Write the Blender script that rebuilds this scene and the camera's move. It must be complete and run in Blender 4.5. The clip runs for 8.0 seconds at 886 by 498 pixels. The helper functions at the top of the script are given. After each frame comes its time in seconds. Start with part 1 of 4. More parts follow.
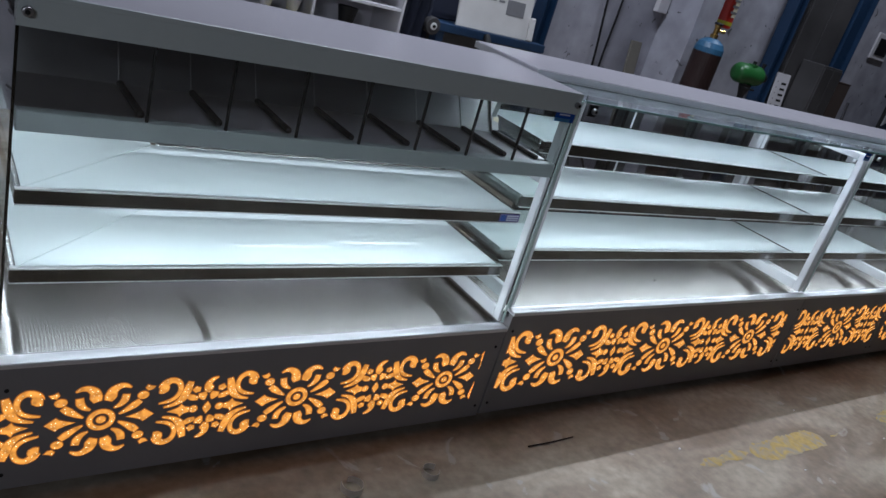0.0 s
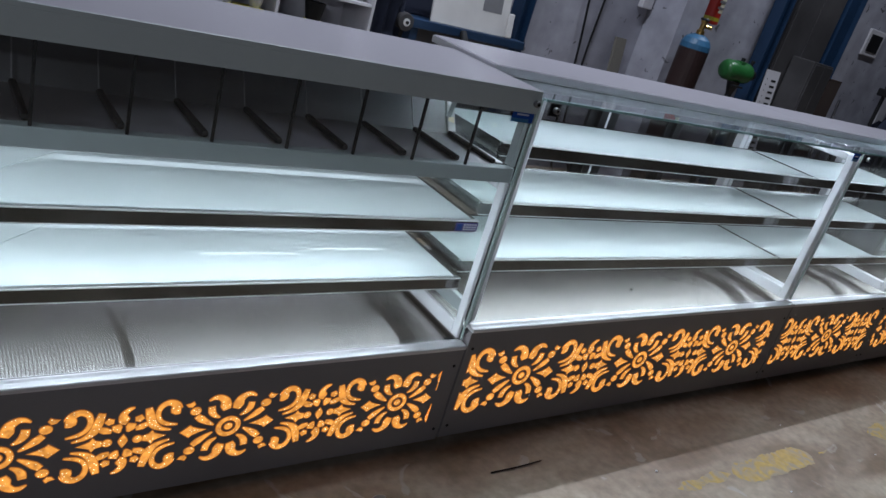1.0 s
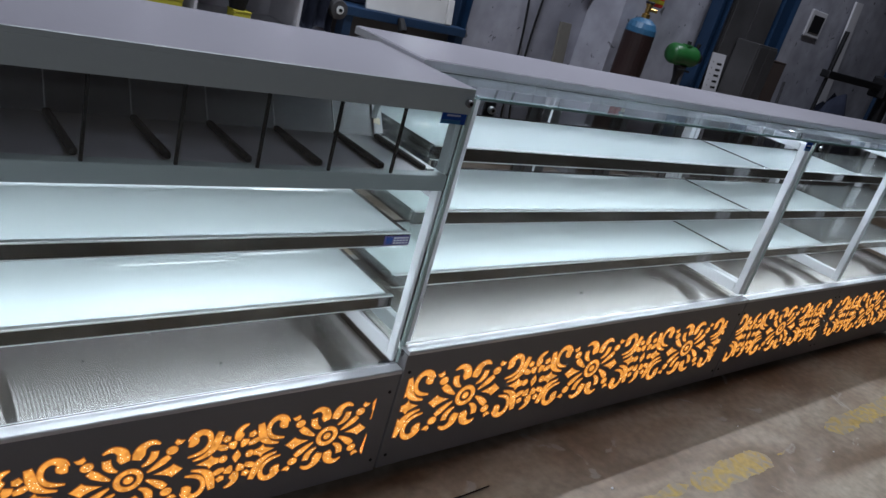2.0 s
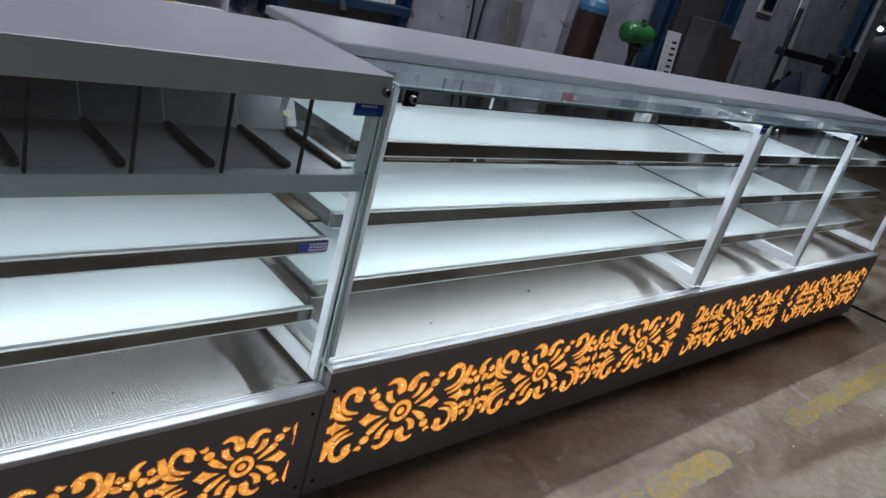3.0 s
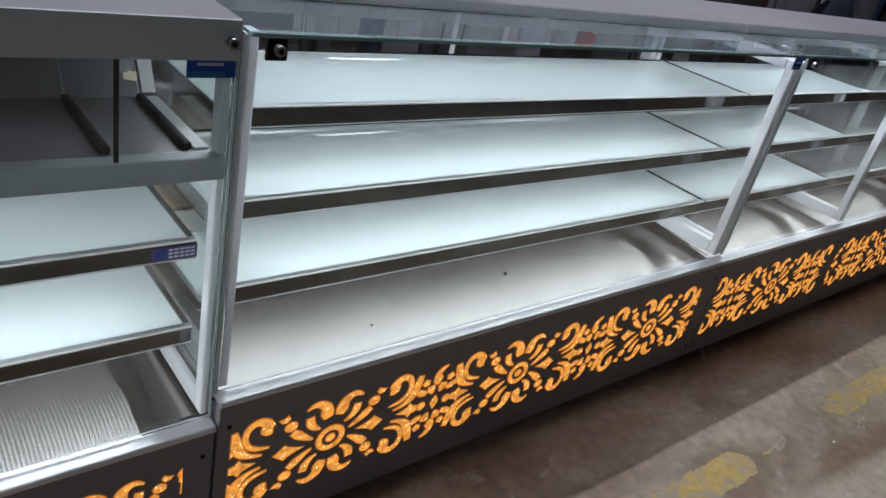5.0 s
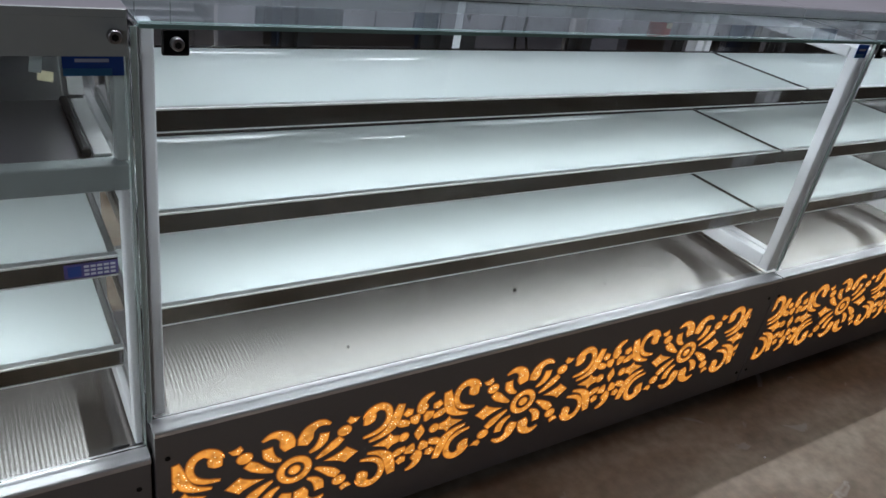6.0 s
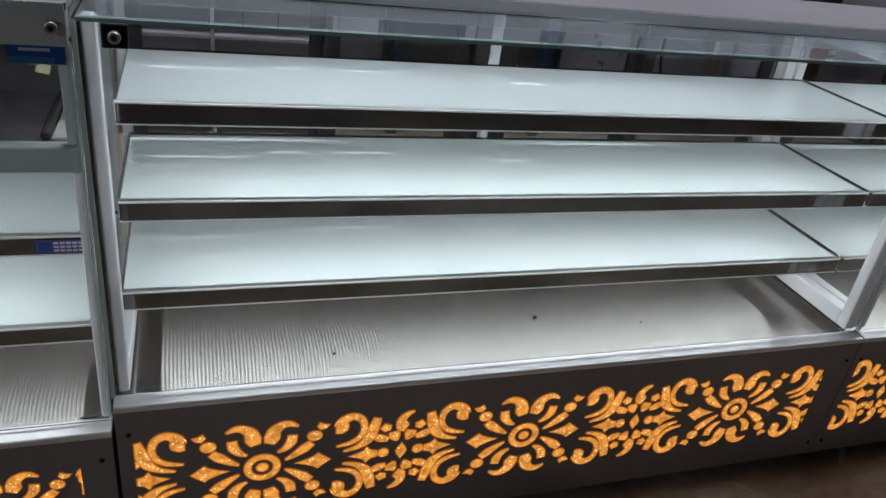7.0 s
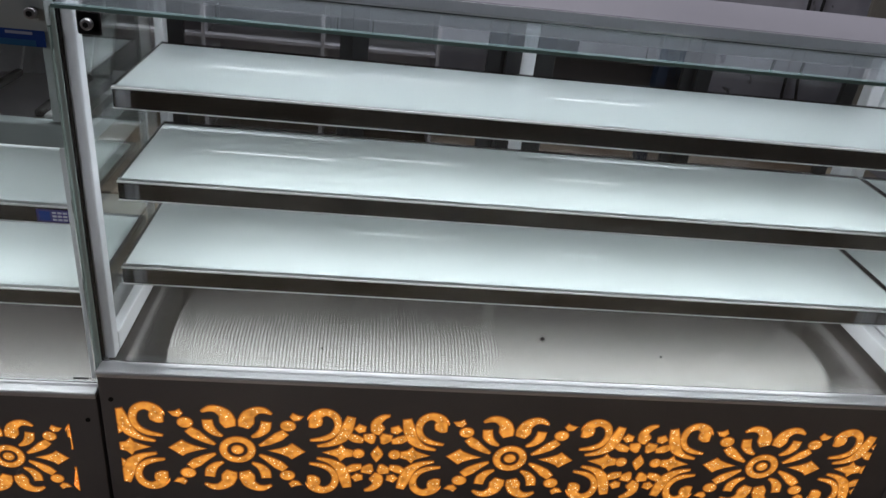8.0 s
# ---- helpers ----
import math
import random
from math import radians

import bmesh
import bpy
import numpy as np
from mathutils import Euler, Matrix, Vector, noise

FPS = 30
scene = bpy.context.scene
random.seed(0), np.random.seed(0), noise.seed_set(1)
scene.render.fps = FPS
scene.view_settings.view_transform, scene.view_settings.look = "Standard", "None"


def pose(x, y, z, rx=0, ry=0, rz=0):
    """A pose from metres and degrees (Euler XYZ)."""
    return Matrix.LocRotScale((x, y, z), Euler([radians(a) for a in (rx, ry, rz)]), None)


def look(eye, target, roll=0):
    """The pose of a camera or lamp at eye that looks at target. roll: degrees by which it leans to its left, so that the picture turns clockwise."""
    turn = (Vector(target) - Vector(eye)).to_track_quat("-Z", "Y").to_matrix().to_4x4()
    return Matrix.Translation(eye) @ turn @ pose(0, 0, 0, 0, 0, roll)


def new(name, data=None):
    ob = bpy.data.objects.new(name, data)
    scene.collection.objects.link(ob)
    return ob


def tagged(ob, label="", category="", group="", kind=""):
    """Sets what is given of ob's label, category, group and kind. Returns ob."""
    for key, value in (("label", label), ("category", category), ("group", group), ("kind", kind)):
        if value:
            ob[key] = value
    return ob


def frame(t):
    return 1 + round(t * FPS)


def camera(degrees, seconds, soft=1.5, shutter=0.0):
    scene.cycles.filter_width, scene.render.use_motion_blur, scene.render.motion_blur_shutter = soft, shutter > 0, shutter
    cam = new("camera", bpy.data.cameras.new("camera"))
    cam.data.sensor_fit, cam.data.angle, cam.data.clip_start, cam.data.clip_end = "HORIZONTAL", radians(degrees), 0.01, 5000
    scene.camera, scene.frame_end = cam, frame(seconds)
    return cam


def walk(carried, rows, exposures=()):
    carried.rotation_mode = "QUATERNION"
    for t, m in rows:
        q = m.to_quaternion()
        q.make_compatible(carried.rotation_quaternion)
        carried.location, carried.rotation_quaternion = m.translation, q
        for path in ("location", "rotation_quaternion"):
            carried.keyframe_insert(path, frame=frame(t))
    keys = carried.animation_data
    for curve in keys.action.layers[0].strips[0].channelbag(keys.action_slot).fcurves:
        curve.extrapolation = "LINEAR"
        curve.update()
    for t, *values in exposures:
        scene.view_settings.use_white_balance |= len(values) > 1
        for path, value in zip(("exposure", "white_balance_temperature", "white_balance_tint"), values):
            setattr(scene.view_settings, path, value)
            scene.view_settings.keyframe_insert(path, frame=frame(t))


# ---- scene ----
cam = camera(61.9, 8.0)
PATH = [
    (0, (0.074, -0.061, 1.437), (1.241, 1.388, 0.703), 17.0),
    (0.5, (0.136, -0.018, 1.431), (1.303, 1.433, 0.7), 17.0),
    (1, (0.287, 0.024, 1.435), (1.463, 1.466, 0.703), 16.8),
    (1.5, (0.395, 0.07, 1.437), (1.577, 1.504, 0.699), 16.6),
    (2, (0.465, 0.169, 1.446), (1.736, 1.528, 0.712), 16.4),
    (2.2, (0.491, 0.198, 1.459), (1.789, 1.529, 0.722), 16.3),
    (3.5, (0.802, 0.326, 1.44), (2.151, 1.589, 0.675), 16.2),
    (4, (0.91, 0.411, 1.435), (2.261, 1.65, 0.634), 15.2),
    (4.5, (1.009, 0.456, 1.425), (2.359, 1.663, 0.575), 14.0),
    (4.7, (1.07, 0.451, 1.436), (2.374, 1.679, 0.546), 14.1),
    (5.8, (1.391, 0.418, 1.408), (2.475, 1.813, 0.471), 10.5),
    (6, (1.465, 0.435, 1.416), (2.496, 1.858, 0.461), 10.3),
    (6.5, (1.633, 0.409, 1.427), (2.484, 1.947, 0.473), 9.3),
    (7, (1.823, 0.297, 1.419), (2.451, 1.944, 0.474), 8.2),
    (7.5, (1.993, 0.271, 1.404), (2.445, 1.981, 0.47), 7.4),
    (8, (2.17, 0.241, 1.42), (2.393, 1.991, 0.477), 7.1),
]
walk(cam, [(t, look(eye, target, roll)) for t, eye, target, roll in PATH], [(0, 0.29, 5900, 10), (3.5, 0.29, 6130, 10), (4.5, 0.24, 6230, 10), (6, 0.02, 6380, 11), (8, -0.02, 6520, 12)])

# ---- world and light ----
world = bpy.data.worlds.new("night_hall")
scene.world = world
world.use_nodes = True
world.node_tree.nodes["Background"].inputs[0].default_value = (0.55, 0.58, 0.68, 1)
world.node_tree.nodes["Background"].inputs[1].default_value = 0.01
scene.view_settings.exposure = 0.0
LED_POWER = 122.0
TUBE_POWER = 110.0


# ---- materials ----
def mat(name, color, rough=0.5, metal=0.0, grain=0.0, scale=40.0, bump=0.0, stretch=(1, 1, 1), emit=None, power=0.0, spec=0.5, coat=0.0, stain=0.0, stain_scale=2.5, aniso=0.0):
    m = bpy.data.materials.new(name)
    m.use_nodes = True
    nt = m.node_tree
    b = nt.nodes["Principled BSDF"]
    b.inputs["Base Color"].default_value = (*color, 1)
    b.inputs["Roughness"].default_value = rough
    b.inputs["Metallic"].default_value = metal
    b.inputs["Specular IOR Level"].default_value = spec
    b.inputs["Coat Weight"].default_value = coat
    b.inputs["Coat Roughness"].default_value = 0.05
    if emit:
        b.inputs["Emission Color"].default_value = (*emit, 1)
        b.inputs["Emission Strength"].default_value = power
    if grain or bump or stain:
        tc = nt.nodes.new("ShaderNodeTexCoord")
        mp = nt.nodes.new("ShaderNodeMapping")
        mp.inputs["Scale"].default_value = stretch
        nt.links.new(tc.outputs["Object"], mp.inputs[0])
        n1 = nt.nodes.new("ShaderNodeTexNoise")
        n1.inputs["Scale"].default_value = scale
        n1.inputs["Detail"].default_value = 6
        nt.links.new(mp.outputs[0], n1.inputs[0])
        n2 = nt.nodes.new("ShaderNodeTexNoise")
        n2.inputs["Scale"].default_value = stain_scale
        n2.inputs["Detail"].default_value = 5
        nt.links.new(tc.outputs["Object"], n2.inputs[0])
        r1 = nt.nodes.new("ShaderNodeMapRange")
        r1.inputs[3].default_value = 1 - grain
        r1.inputs[4].default_value = 1 + grain
        nt.links.new(n1.outputs[0], r1.inputs[0])
        r2 = nt.nodes.new("ShaderNodeMapRange")
        r2.inputs[1].default_value, r2.inputs[2].default_value = 0.3, 0.7
        r2.inputs[3].default_value = 1 - stain
        r2.inputs[4].default_value = 1 + stain * 0.4
        nt.links.new(n2.outputs[0], r2.inputs[0])
        mu = nt.nodes.new("ShaderNodeMath")
        mu.operation = "MULTIPLY"
        nt.links.new(r1.outputs[0], mu.inputs[0])
        nt.links.new(r2.outputs[0], mu.inputs[1])
        mx = nt.nodes.new("ShaderNodeMix")
        mx.data_type = "RGBA"
        mx.blend_type = "MULTIPLY"
        mx.inputs[0].default_value = 1
        mx.inputs[6].default_value = (*color, 1)
        nt.links.new(mu.outputs[0], mx.inputs[7])
        nt.links.new(mx.outputs[2], b.inputs["Base Color"])
        rr = nt.nodes.new("ShaderNodeMapRange")
        rr.inputs[3].default_value = max(0.02, rough * 0.8)
        rr.inputs[4].default_value = min(1.0, rough * 1.25)
        nt.links.new(n2.outputs[0], rr.inputs[0])
        nt.links.new(rr.outputs[0], b.inputs["Roughness"])
        if bump:
            bp = nt.nodes.new("ShaderNodeBump")
            bp.inputs["Strength"].default_value = bump
            bp.inputs["Distance"].default_value = 0.002
            nt.links.new(n1.outputs[0], bp.inputs["Height"])
            nt.links.new(bp.outputs[0], b.inputs["Normal"])
    if aniso:
        # streaked reflections across the brushing
        g = nt.nodes.new("ShaderNodeBsdfAnisotropic")
        g.inputs["Color"].default_value = (*color, 1)
        g.inputs["Roughness"].default_value = rough
        g.inputs["Anisotropy"].default_value = aniso
        vt = nt.nodes.new("ShaderNodeCombineXYZ")
        vt.inputs[0].default_value = 1.0
        nt.links.new(vt.outputs[0], g.inputs["Tangent"])
        ms = nt.nodes.new("ShaderNodeMixShader")
        ms.inputs[0].default_value = 0.965
        b.inputs["Roughness"].default_value = 0.55
        nt.links.new(b.outputs[0], ms.inputs[1])
        nt.links.new(g.outputs[0], ms.inputs[2])
        nt.links.new(ms.outputs[0], nt.nodes["Material Output"].inputs[0])
    return m


def glass(name, tint):
    m = bpy.data.materials.new(name)
    m.use_nodes = True
    b = m.node_tree.nodes["Principled BSDF"]
    b.inputs["Base Color"].default_value = (*tint, 1)
    b.inputs["Roughness"].default_value = 0.0
    b.inputs["Transmission Weight"].default_value = 1.0
    b.inputs["IOR"].default_value = 1.5
    return m


def amber():
    """Backlit sparkling onyx behind the cut-outs."""
    m = bpy.data.materials.new("amber_onyx")
    m.use_nodes = True
    nt = m.node_tree
    b = nt.nodes["Principled BSDF"]
    tc = nt.nodes.new("ShaderNodeTexCoord")
    v = nt.nodes.new("ShaderNodeTexVoronoi")
    v.inputs["Scale"].default_value = 150
    geo = nt.nodes.new("ShaderNodeNewGeometry")
    nt.links.new(geo.outputs["Position"], v.inputs[0])
    cr = nt.nodes.new("ShaderNodeValToRGB")
    cr.color_ramp.elements[0].position, cr.color_ramp.elements[0].color = 0.11, (2.6, 2.1, 1.2, 1)
    cr.color_ramp.elements[1].position, cr.color_ramp.elements[1].color = 0.22, (0.84, 0.325, 0.05, 1)
    nt.links.new(v.outputs["Distance"], cr.inputs[0])
    n = nt.nodes.new("ShaderNodeTexNoise")
    n.inputs["Scale"].default_value = 70
    nt.links.new(geo.outputs["Position"], n.inputs[0])
    r = nt.nodes.new("ShaderNodeMapRange")
    r.inputs[1].default_value, r.inputs[2].default_value = 0.3, 0.7
    r.inputs[3].default_value, r.inputs[4].default_value = 0.47, 1.2
    nt.links.new(n.outputs[0], r.inputs[0])
    nt.links.new(cr.outputs[0], b.inputs["Emission Color"])
    nt.links.new(r.outputs[0], b.inputs["Emission Strength"])
    b.inputs["Base Color"].default_value = (0.5, 0.2, 0.04, 1)
    b.inputs["Roughness"].default_value = 0.4
    return m


# Rim steel darkened: the dark floor it mirrors is put into its colour.
RIM = mat("darkened_mirror_rim", (0.17, 0.168, 0.172), 0.07, 1.0, grain=0.08, scale=60, stretch=(0.05, 1, 1), stain=0.35, stain_scale=6)
NOSING = mat("satin_nosing_steel", (0.70, 0.69, 0.71), 0.34, 0.55, grain=0.05, scale=200, stretch=(0.03, 1, 1), stain=0.08)
BIN_BACK = mat("bin_back_steel", (0.36, 0.362, 0.37), 0.32, 1.0, grain=0.08, scale=120, stain=0.2)
BIN_RIM = mat("dull_rim_steel", (0.42, 0.43, 0.43), 0.4, 0.5, grain=0.08, scale=120)
BIN = mat("dull_bin_steel", (0.55, 0.545, 0.555), 0.36, 1.0, grain=0.08, scale=200, stretch=(0.03, 1, 1), stain=0.1)
STEEL = mat("polished_steel", (0.62, 0.61, 0.59), 0.13, 1.0, grain=0.05, scale=90, stretch=(0.05, 1, 1), stain=0.06)
SATIN = mat("satin_steel", (0.6, 0.6, 0.59), 0.32, 1.0, grain=0.08, scale=200, stretch=(0.03, 1, 1), stain=0.08)
DECK = mat("brushed_deck_steel", (0.46, 0.435, 0.42), 0.165, 1.0, aniso=0.91)
WHITE_GLASS = mat("white_back_painted_glass", (0.78, 0.84, 0.845), 0.004, spec=0.5)
WHITE_TOP = mat("grey_white_solid_surface", (0.29, 0.276, 0.31), 0.42, spec=0.4, grain=0.02, scale=60, stain=0.05)
BEAM = mat("dull_grey_beam_coat", (0.36, 0.41, 0.41), 0.4, grain=0.04, scale=60, stain=0.08)
FASCIA = mat("white_coated_fascia", (0.44, 0.49, 0.49), 0.35, grain=0.03, scale=50, stain=0.06)
POST = mat("white_powder_coat", (0.74, 0.74, 0.77), 0.35, grain=0.03, scale=120, bump=0.05, stain=0.05)
PANEL = mat("charcoal_laminate", (0.205, 0.192, 0.195), 0.42, grain=0.06, scale=300, bump=0.03, stain=0.1)
SMOKED = glass("smoked_glass", (0.5, 0.5, 0.52))
CLEAR = glass("clear_glass", (0.95, 0.985, 0.975))
# Slightly milky, bluish glass for the top panes.
MILKY_TOP = mat("milky_top_glass", (0.84, 0.93, 0.97), 0.0, grain=0.03, scale=20, stain=0.04)
MILKY_TOP.node_tree.nodes["Principled BSDF"].inputs["Transmission Weight"].default_value = 0.94
PALE_EDGE = mat("pale_glass_edge", (0.52, 0.63, 0.6), 0.2, grain=0.08, scale=50)
GREEN_EDGE = mat("ground_glass_edge", (0.22, 0.36, 0.34), 0.12, grain=0.1, scale=60)
FLANGE = mat("grey_tray_flange", (0.6, 0.61, 0.62), 0.35, 1.0, grain=0.06, scale=120, stretch=(0.05, 1, 1), stain=0.1)
BOLT = mat("grey_bolt_steel", (0.34, 0.34, 0.35), 0.4, 1.0, grain=0.1, scale=200)
# Hem steel paler than the trays, the glint of folded edges painted in.
HEM = mat("bright_hem_steel", (0.9, 0.9, 0.89), 0.3, 0.35, grain=0.06, scale=120, stretch=(0.05, 1, 1))
BATTEN_LED = mat("batten_chip", (0.9, 0.9, 0.9), 0.5, emit=(0.92, 0.97, 1.0), power=LED_POWER * 8)
WIDE_LED = mat("long_led_chip", (0.9, 0.9, 0.9), 0.5, emit=(0.89, 0.96, 1.0), power=LED_POWER * 0.063)
CREAM = mat("yellowed_tape", (0.6, 0.55, 0.36), 0.5, grain=0.1, scale=80)
HAZY = mat("dusty_tray_glass", (0.92, 0.95, 0.95), 0.1, grain=0.1, scale=30, stain=0.1)
HAZY.node_tree.nodes["Principled BSDF"].inputs["Transmission Weight"].default_value = 0.95
LED = mat("led_chip", (0.9, 0.9, 0.9), 0.5, emit=(0.89, 0.96, 1.0), power=LED_POWER)
STRIP = mat("led_tape", (0.75, 0.75, 0.72), 0.5, grain=0.05, scale=80)
AMBER = amber()
# Soft glow round the amber, painted as two dimmer emissive materials.
AMBER_EDGE_GLOW = mat("amber_edge_glow", (0.25, 0.12, 0.04), 0.5, emit=(0.62, 0.22, 0.03), power=0.85, grain=0.3, scale=120)
AMBER_HALO = mat("amber_halo", (0.2, 0.11, 0.05), 0.5, emit=(0.42, 0.12, 0.015), power=0.42, grain=0.3, scale=120)
BLACK = mat("black_rubber", (0.009, 0.009, 0.010), 0.6, spec=0.25, grain=0.1, scale=100)
DARK_METAL = mat("dark_anodised", (0.03, 0.03, 0.033), 0.35, 0.6, grain=0.1, scale=80)
BLUE_LABEL = mat("blue_label", (0.012, 0.06, 0.30), 0.25, grain=0.1, scale=60)
PURPLE_LABEL = mat("violet_label", (0.06, 0.045, 0.22), 0.3, grain=0.1, scale=60)
LABEL_PRINT = mat("pale_print", (0.6, 0.6, 0.68), 0.5, grain=0.05)
TEAL_LABEL = mat("teal_label", (0.02, 0.13, 0.30), 0.3, grain=0.1, scale=60)
WHITE_INK = mat("white_ink", (0.42, 0.46, 0.6), 0.5, grain=0.03)


def mottled(name, dark, light, scale, rough, marks, mark_color, mark_scale, mark_at, bump=0.3, fine=30.0, streak=(1, 1, 1), soft=0.03):
    """A worn surface: two tones in large clouds, fine grain, and marks with a shape of their own."""
    m = bpy.data.materials.new(name)
    m.use_nodes = True
    nt = m.node_tree
    b = nt.nodes["Principled BSDF"]
    tc = nt.nodes.new("ShaderNodeTexCoord")

    def noise_at(sc, detail=6, vec=None, distort=0.0):
        n = nt.nodes.new("ShaderNodeTexNoise")
        n.inputs["Scale"].default_value = sc
        n.inputs["Detail"].default_value = detail
        n.inputs["Distortion"].default_value = distort
        nt.links.new(vec or tc.outputs["Object"], n.inputs[0])
        return n.outputs[0]

    def ramp(src, a, c, lo=0.0, hi=1.0):
        r = nt.nodes.new("ShaderNodeMapRange")
        r.inputs[1].default_value, r.inputs[2].default_value = a, c
        r.inputs[3].default_value, r.inputs[4].default_value = lo, hi
        nt.links.new(src, r.inputs[0])
        return r.outputs[0]

    def mix(f, a, c, mode="MIX"):
        x = nt.nodes.new("ShaderNodeMix")
        x.data_type, x.blend_type = "RGBA", mode
        for sock, val in ((x.inputs[0], f), (x.inputs[6], a), (x.inputs[7], c)):
            if isinstance(val, bpy.types.NodeSocket):
                nt.links.new(val, sock)
            elif isinstance(val, tuple):
                sock.default_value = (*val, 1)
            else:
                sock.default_value = val
        return x.outputs[2]

    mp = nt.nodes.new("ShaderNodeMapping")
    mp.inputs["Scale"].default_value = streak
    nt.links.new(tc.outputs["Object"], mp.inputs[0])
    cloud = ramp(noise_at(scale, 8, mp.outputs[0], 0.6), 0.35, 0.65)
    grain = noise_at(fine, 8)
    col = mix(cloud, dark, light)
    col = mix(1.0, col, ramp(grain, 0.25, 0.75, 0.72, 1.2), "MULTIPLY")
    spots = ramp(noise_at(mark_scale, 4, None, 1.5), mark_at, mark_at + soft, 0, marks)
    col = mix(spots, col, mark_color)
    nt.links.new(col, b.inputs["Base Color"])
    nt.links.new(ramp(cloud, 0, 1, rough * 0.75, rough * 1.15), b.inputs["Roughness"])
    bp = nt.nodes.new("ShaderNodeBump")
    bp.inputs["Strength"].default_value = bump
    bp.inputs["Distance"].default_value = 0.004
    nt.links.new(grain, bp.inputs["Height"])
    nt.links.new(bp.outputs[0], b.inputs["Normal"])
    return m


CONCRETE = mottled("stained_concrete", (0.15, 0.100, 0.062), (0.35, 0.297, 0.232), 3.0, 0.6, 0.55, (0.36, 0.34, 0.31), 5.0, 0.66, fine=26, streak=(0.6, 1.3, 1))
WALL_PAINT = mottled("scuffed_wall_paint", (0.27, 0.27, 0.315), (0.40, 0.40, 0.455), 0.7, 0.7, 0.85, (0.05, 0.048, 0.05), 7.0, 0.665, fine=5, bump=0.1, streak=(1.6, 1, 0.5))
YELLOW_PAINT = mottled("worn_yellow_paint", (0.38, 0.25, 0.05), (0.42, 0.30, 0.08), 5, 0.65, 0.97, (0.26, 0.22, 0.17), 14.0, 0.40, fine=40, soft=0.2)
ROOF = mat("dark_roof_sheet", (0.12, 0.12, 0.13), 0.6, grain=0.1, scale=4)


# ---- mesh helpers ----
def under(root, ob):
    """Parent ob to root and keep its place."""
    ob.parent = root
    ob.matrix_parent_inverse = Matrix.Translation(-Vector(root.location))
    return ob


def link(name, bm, material, parent=None, label="", smooth=False):
    me = bpy.data.meshes.new(name)
    bmesh.ops.recalc_face_normals(bm, faces=bm.faces)
    bm.to_mesh(me)
    bm.free()
    if smooth:
        for p in me.polygons:
            p.use_smooth = True
    me.materials.append(material)
    ob = new(name, me)
    if parent:
        under(parent, ob)
    if label:
        ob["label"] = label
    return ob


def part(name, bm, material, parent, label=""):
    return link(name, bm, material, parent, label)


def add_box(bm, a, b, bevel=0.0, seg=2, m=None):
    """A box between two corners, with rounded edges."""
    c = [(p + q) / 2 for p, q in zip(a, b)]
    d = [abs(q - p) for p, q in zip(a, b)]
    t = bmesh.new()
    bmesh.ops.create_cube(t, size=1, matrix=Matrix.Translation(c) @ Matrix.Diagonal((*d, 1)))
    if bevel:
        bmesh.ops.bevel(t, geom=t.edges[:], offset=min(bevel, min(d) * 0.45), segments=seg, affect="EDGES", profile=0.5)
    if m is not None:
        bmesh.ops.transform(t, matrix=m, verts=t.verts)
    me = bpy.data.meshes.new("tmp")
    t.to_mesh(me)
    t.free()
    bm.from_mesh(me)
    bpy.data.meshes.remove(me)
    return bm


def box(a, b, bevel=0.002, seg=2, m=None):
    return add_box(bmesh.new(), a, b, bevel, seg, m)


def add_tube(bm, p, q, r, r2=None, n=16, bevel=0.0):
    p, q = Vector(p), Vector(q)
    d = q - p
    t = bmesh.new()
    bmesh.ops.create_cone(t, cap_ends=True, segments=n, radius1=r, radius2=r if r2 is None else r2, depth=d.length)
    if bevel:
        rim = [e for e in t.edges if abs(abs(e.verts[0].co.z) - d.length / 2) < 1e-6 and abs(e.verts[0].co.z - e.verts[1].co.z) < 1e-6]
        bmesh.ops.bevel(t, geom=rim, offset=bevel, segments=2, affect="EDGES", profile=0.5)
    bmesh.ops.transform(t, matrix=Matrix.Translation((p + q) / 2) @ d.to_track_quat("Z", "Y").to_matrix().to_4x4(), verts=t.verts)
    me = bpy.data.meshes.new("tmp")
    t.to_mesh(me)
    t.free()
    bm.from_mesh(me)
    bpy.data.meshes.remove(me)
    return bm


def tube(p, q, r, r2=None, n=16, bevel=0.0):
    return add_tube(bmesh.new(), p, q, r, r2, n, bevel)


def thing(name, at, label, category, group=""):
    e = new(name)
    e.location = at
    e.empty_display_size = 0.1
    return tagged(e, label, category, group)


# ---- hall ----
floor = tagged(link("floor", box((-6, -6, -0.15), (22, 12, 0), 0), CONCRETE), "worn stained concrete workshop floor", "floor", kind="structure")
wall_back = tagged(link("wall_back", box((-6, 4.4, 0), (11.2, 4.6, 5), 0), WALL_PAINT), "scuffed pale painted workshop wall", "wall", kind="structure")
wall_front = tagged(link("wall_front", box((-6, -6.2, 0), (22, -6, 5), 0), WALL_PAINT), "plain painted workshop wall", "wall", kind="structure")
wall_left = tagged(link("wall_left", box((-6.2, -6, 0), (-6, 12, 5), 0), WALL_PAINT), "plain painted workshop wall", "wall", kind="structure")
wall_right = tagged(link("wall_right", box((22, -6, 0), (22.2, 12, 5), 0), WALL_PAINT), "plain painted workshop wall", "wall", kind="structure")
wall_far = tagged(link("wall_far", box((-6, 12, 0), (22, 12.2, 5), 0), WALL_PAINT), "plain painted wall far behind", "wall", kind="structure")
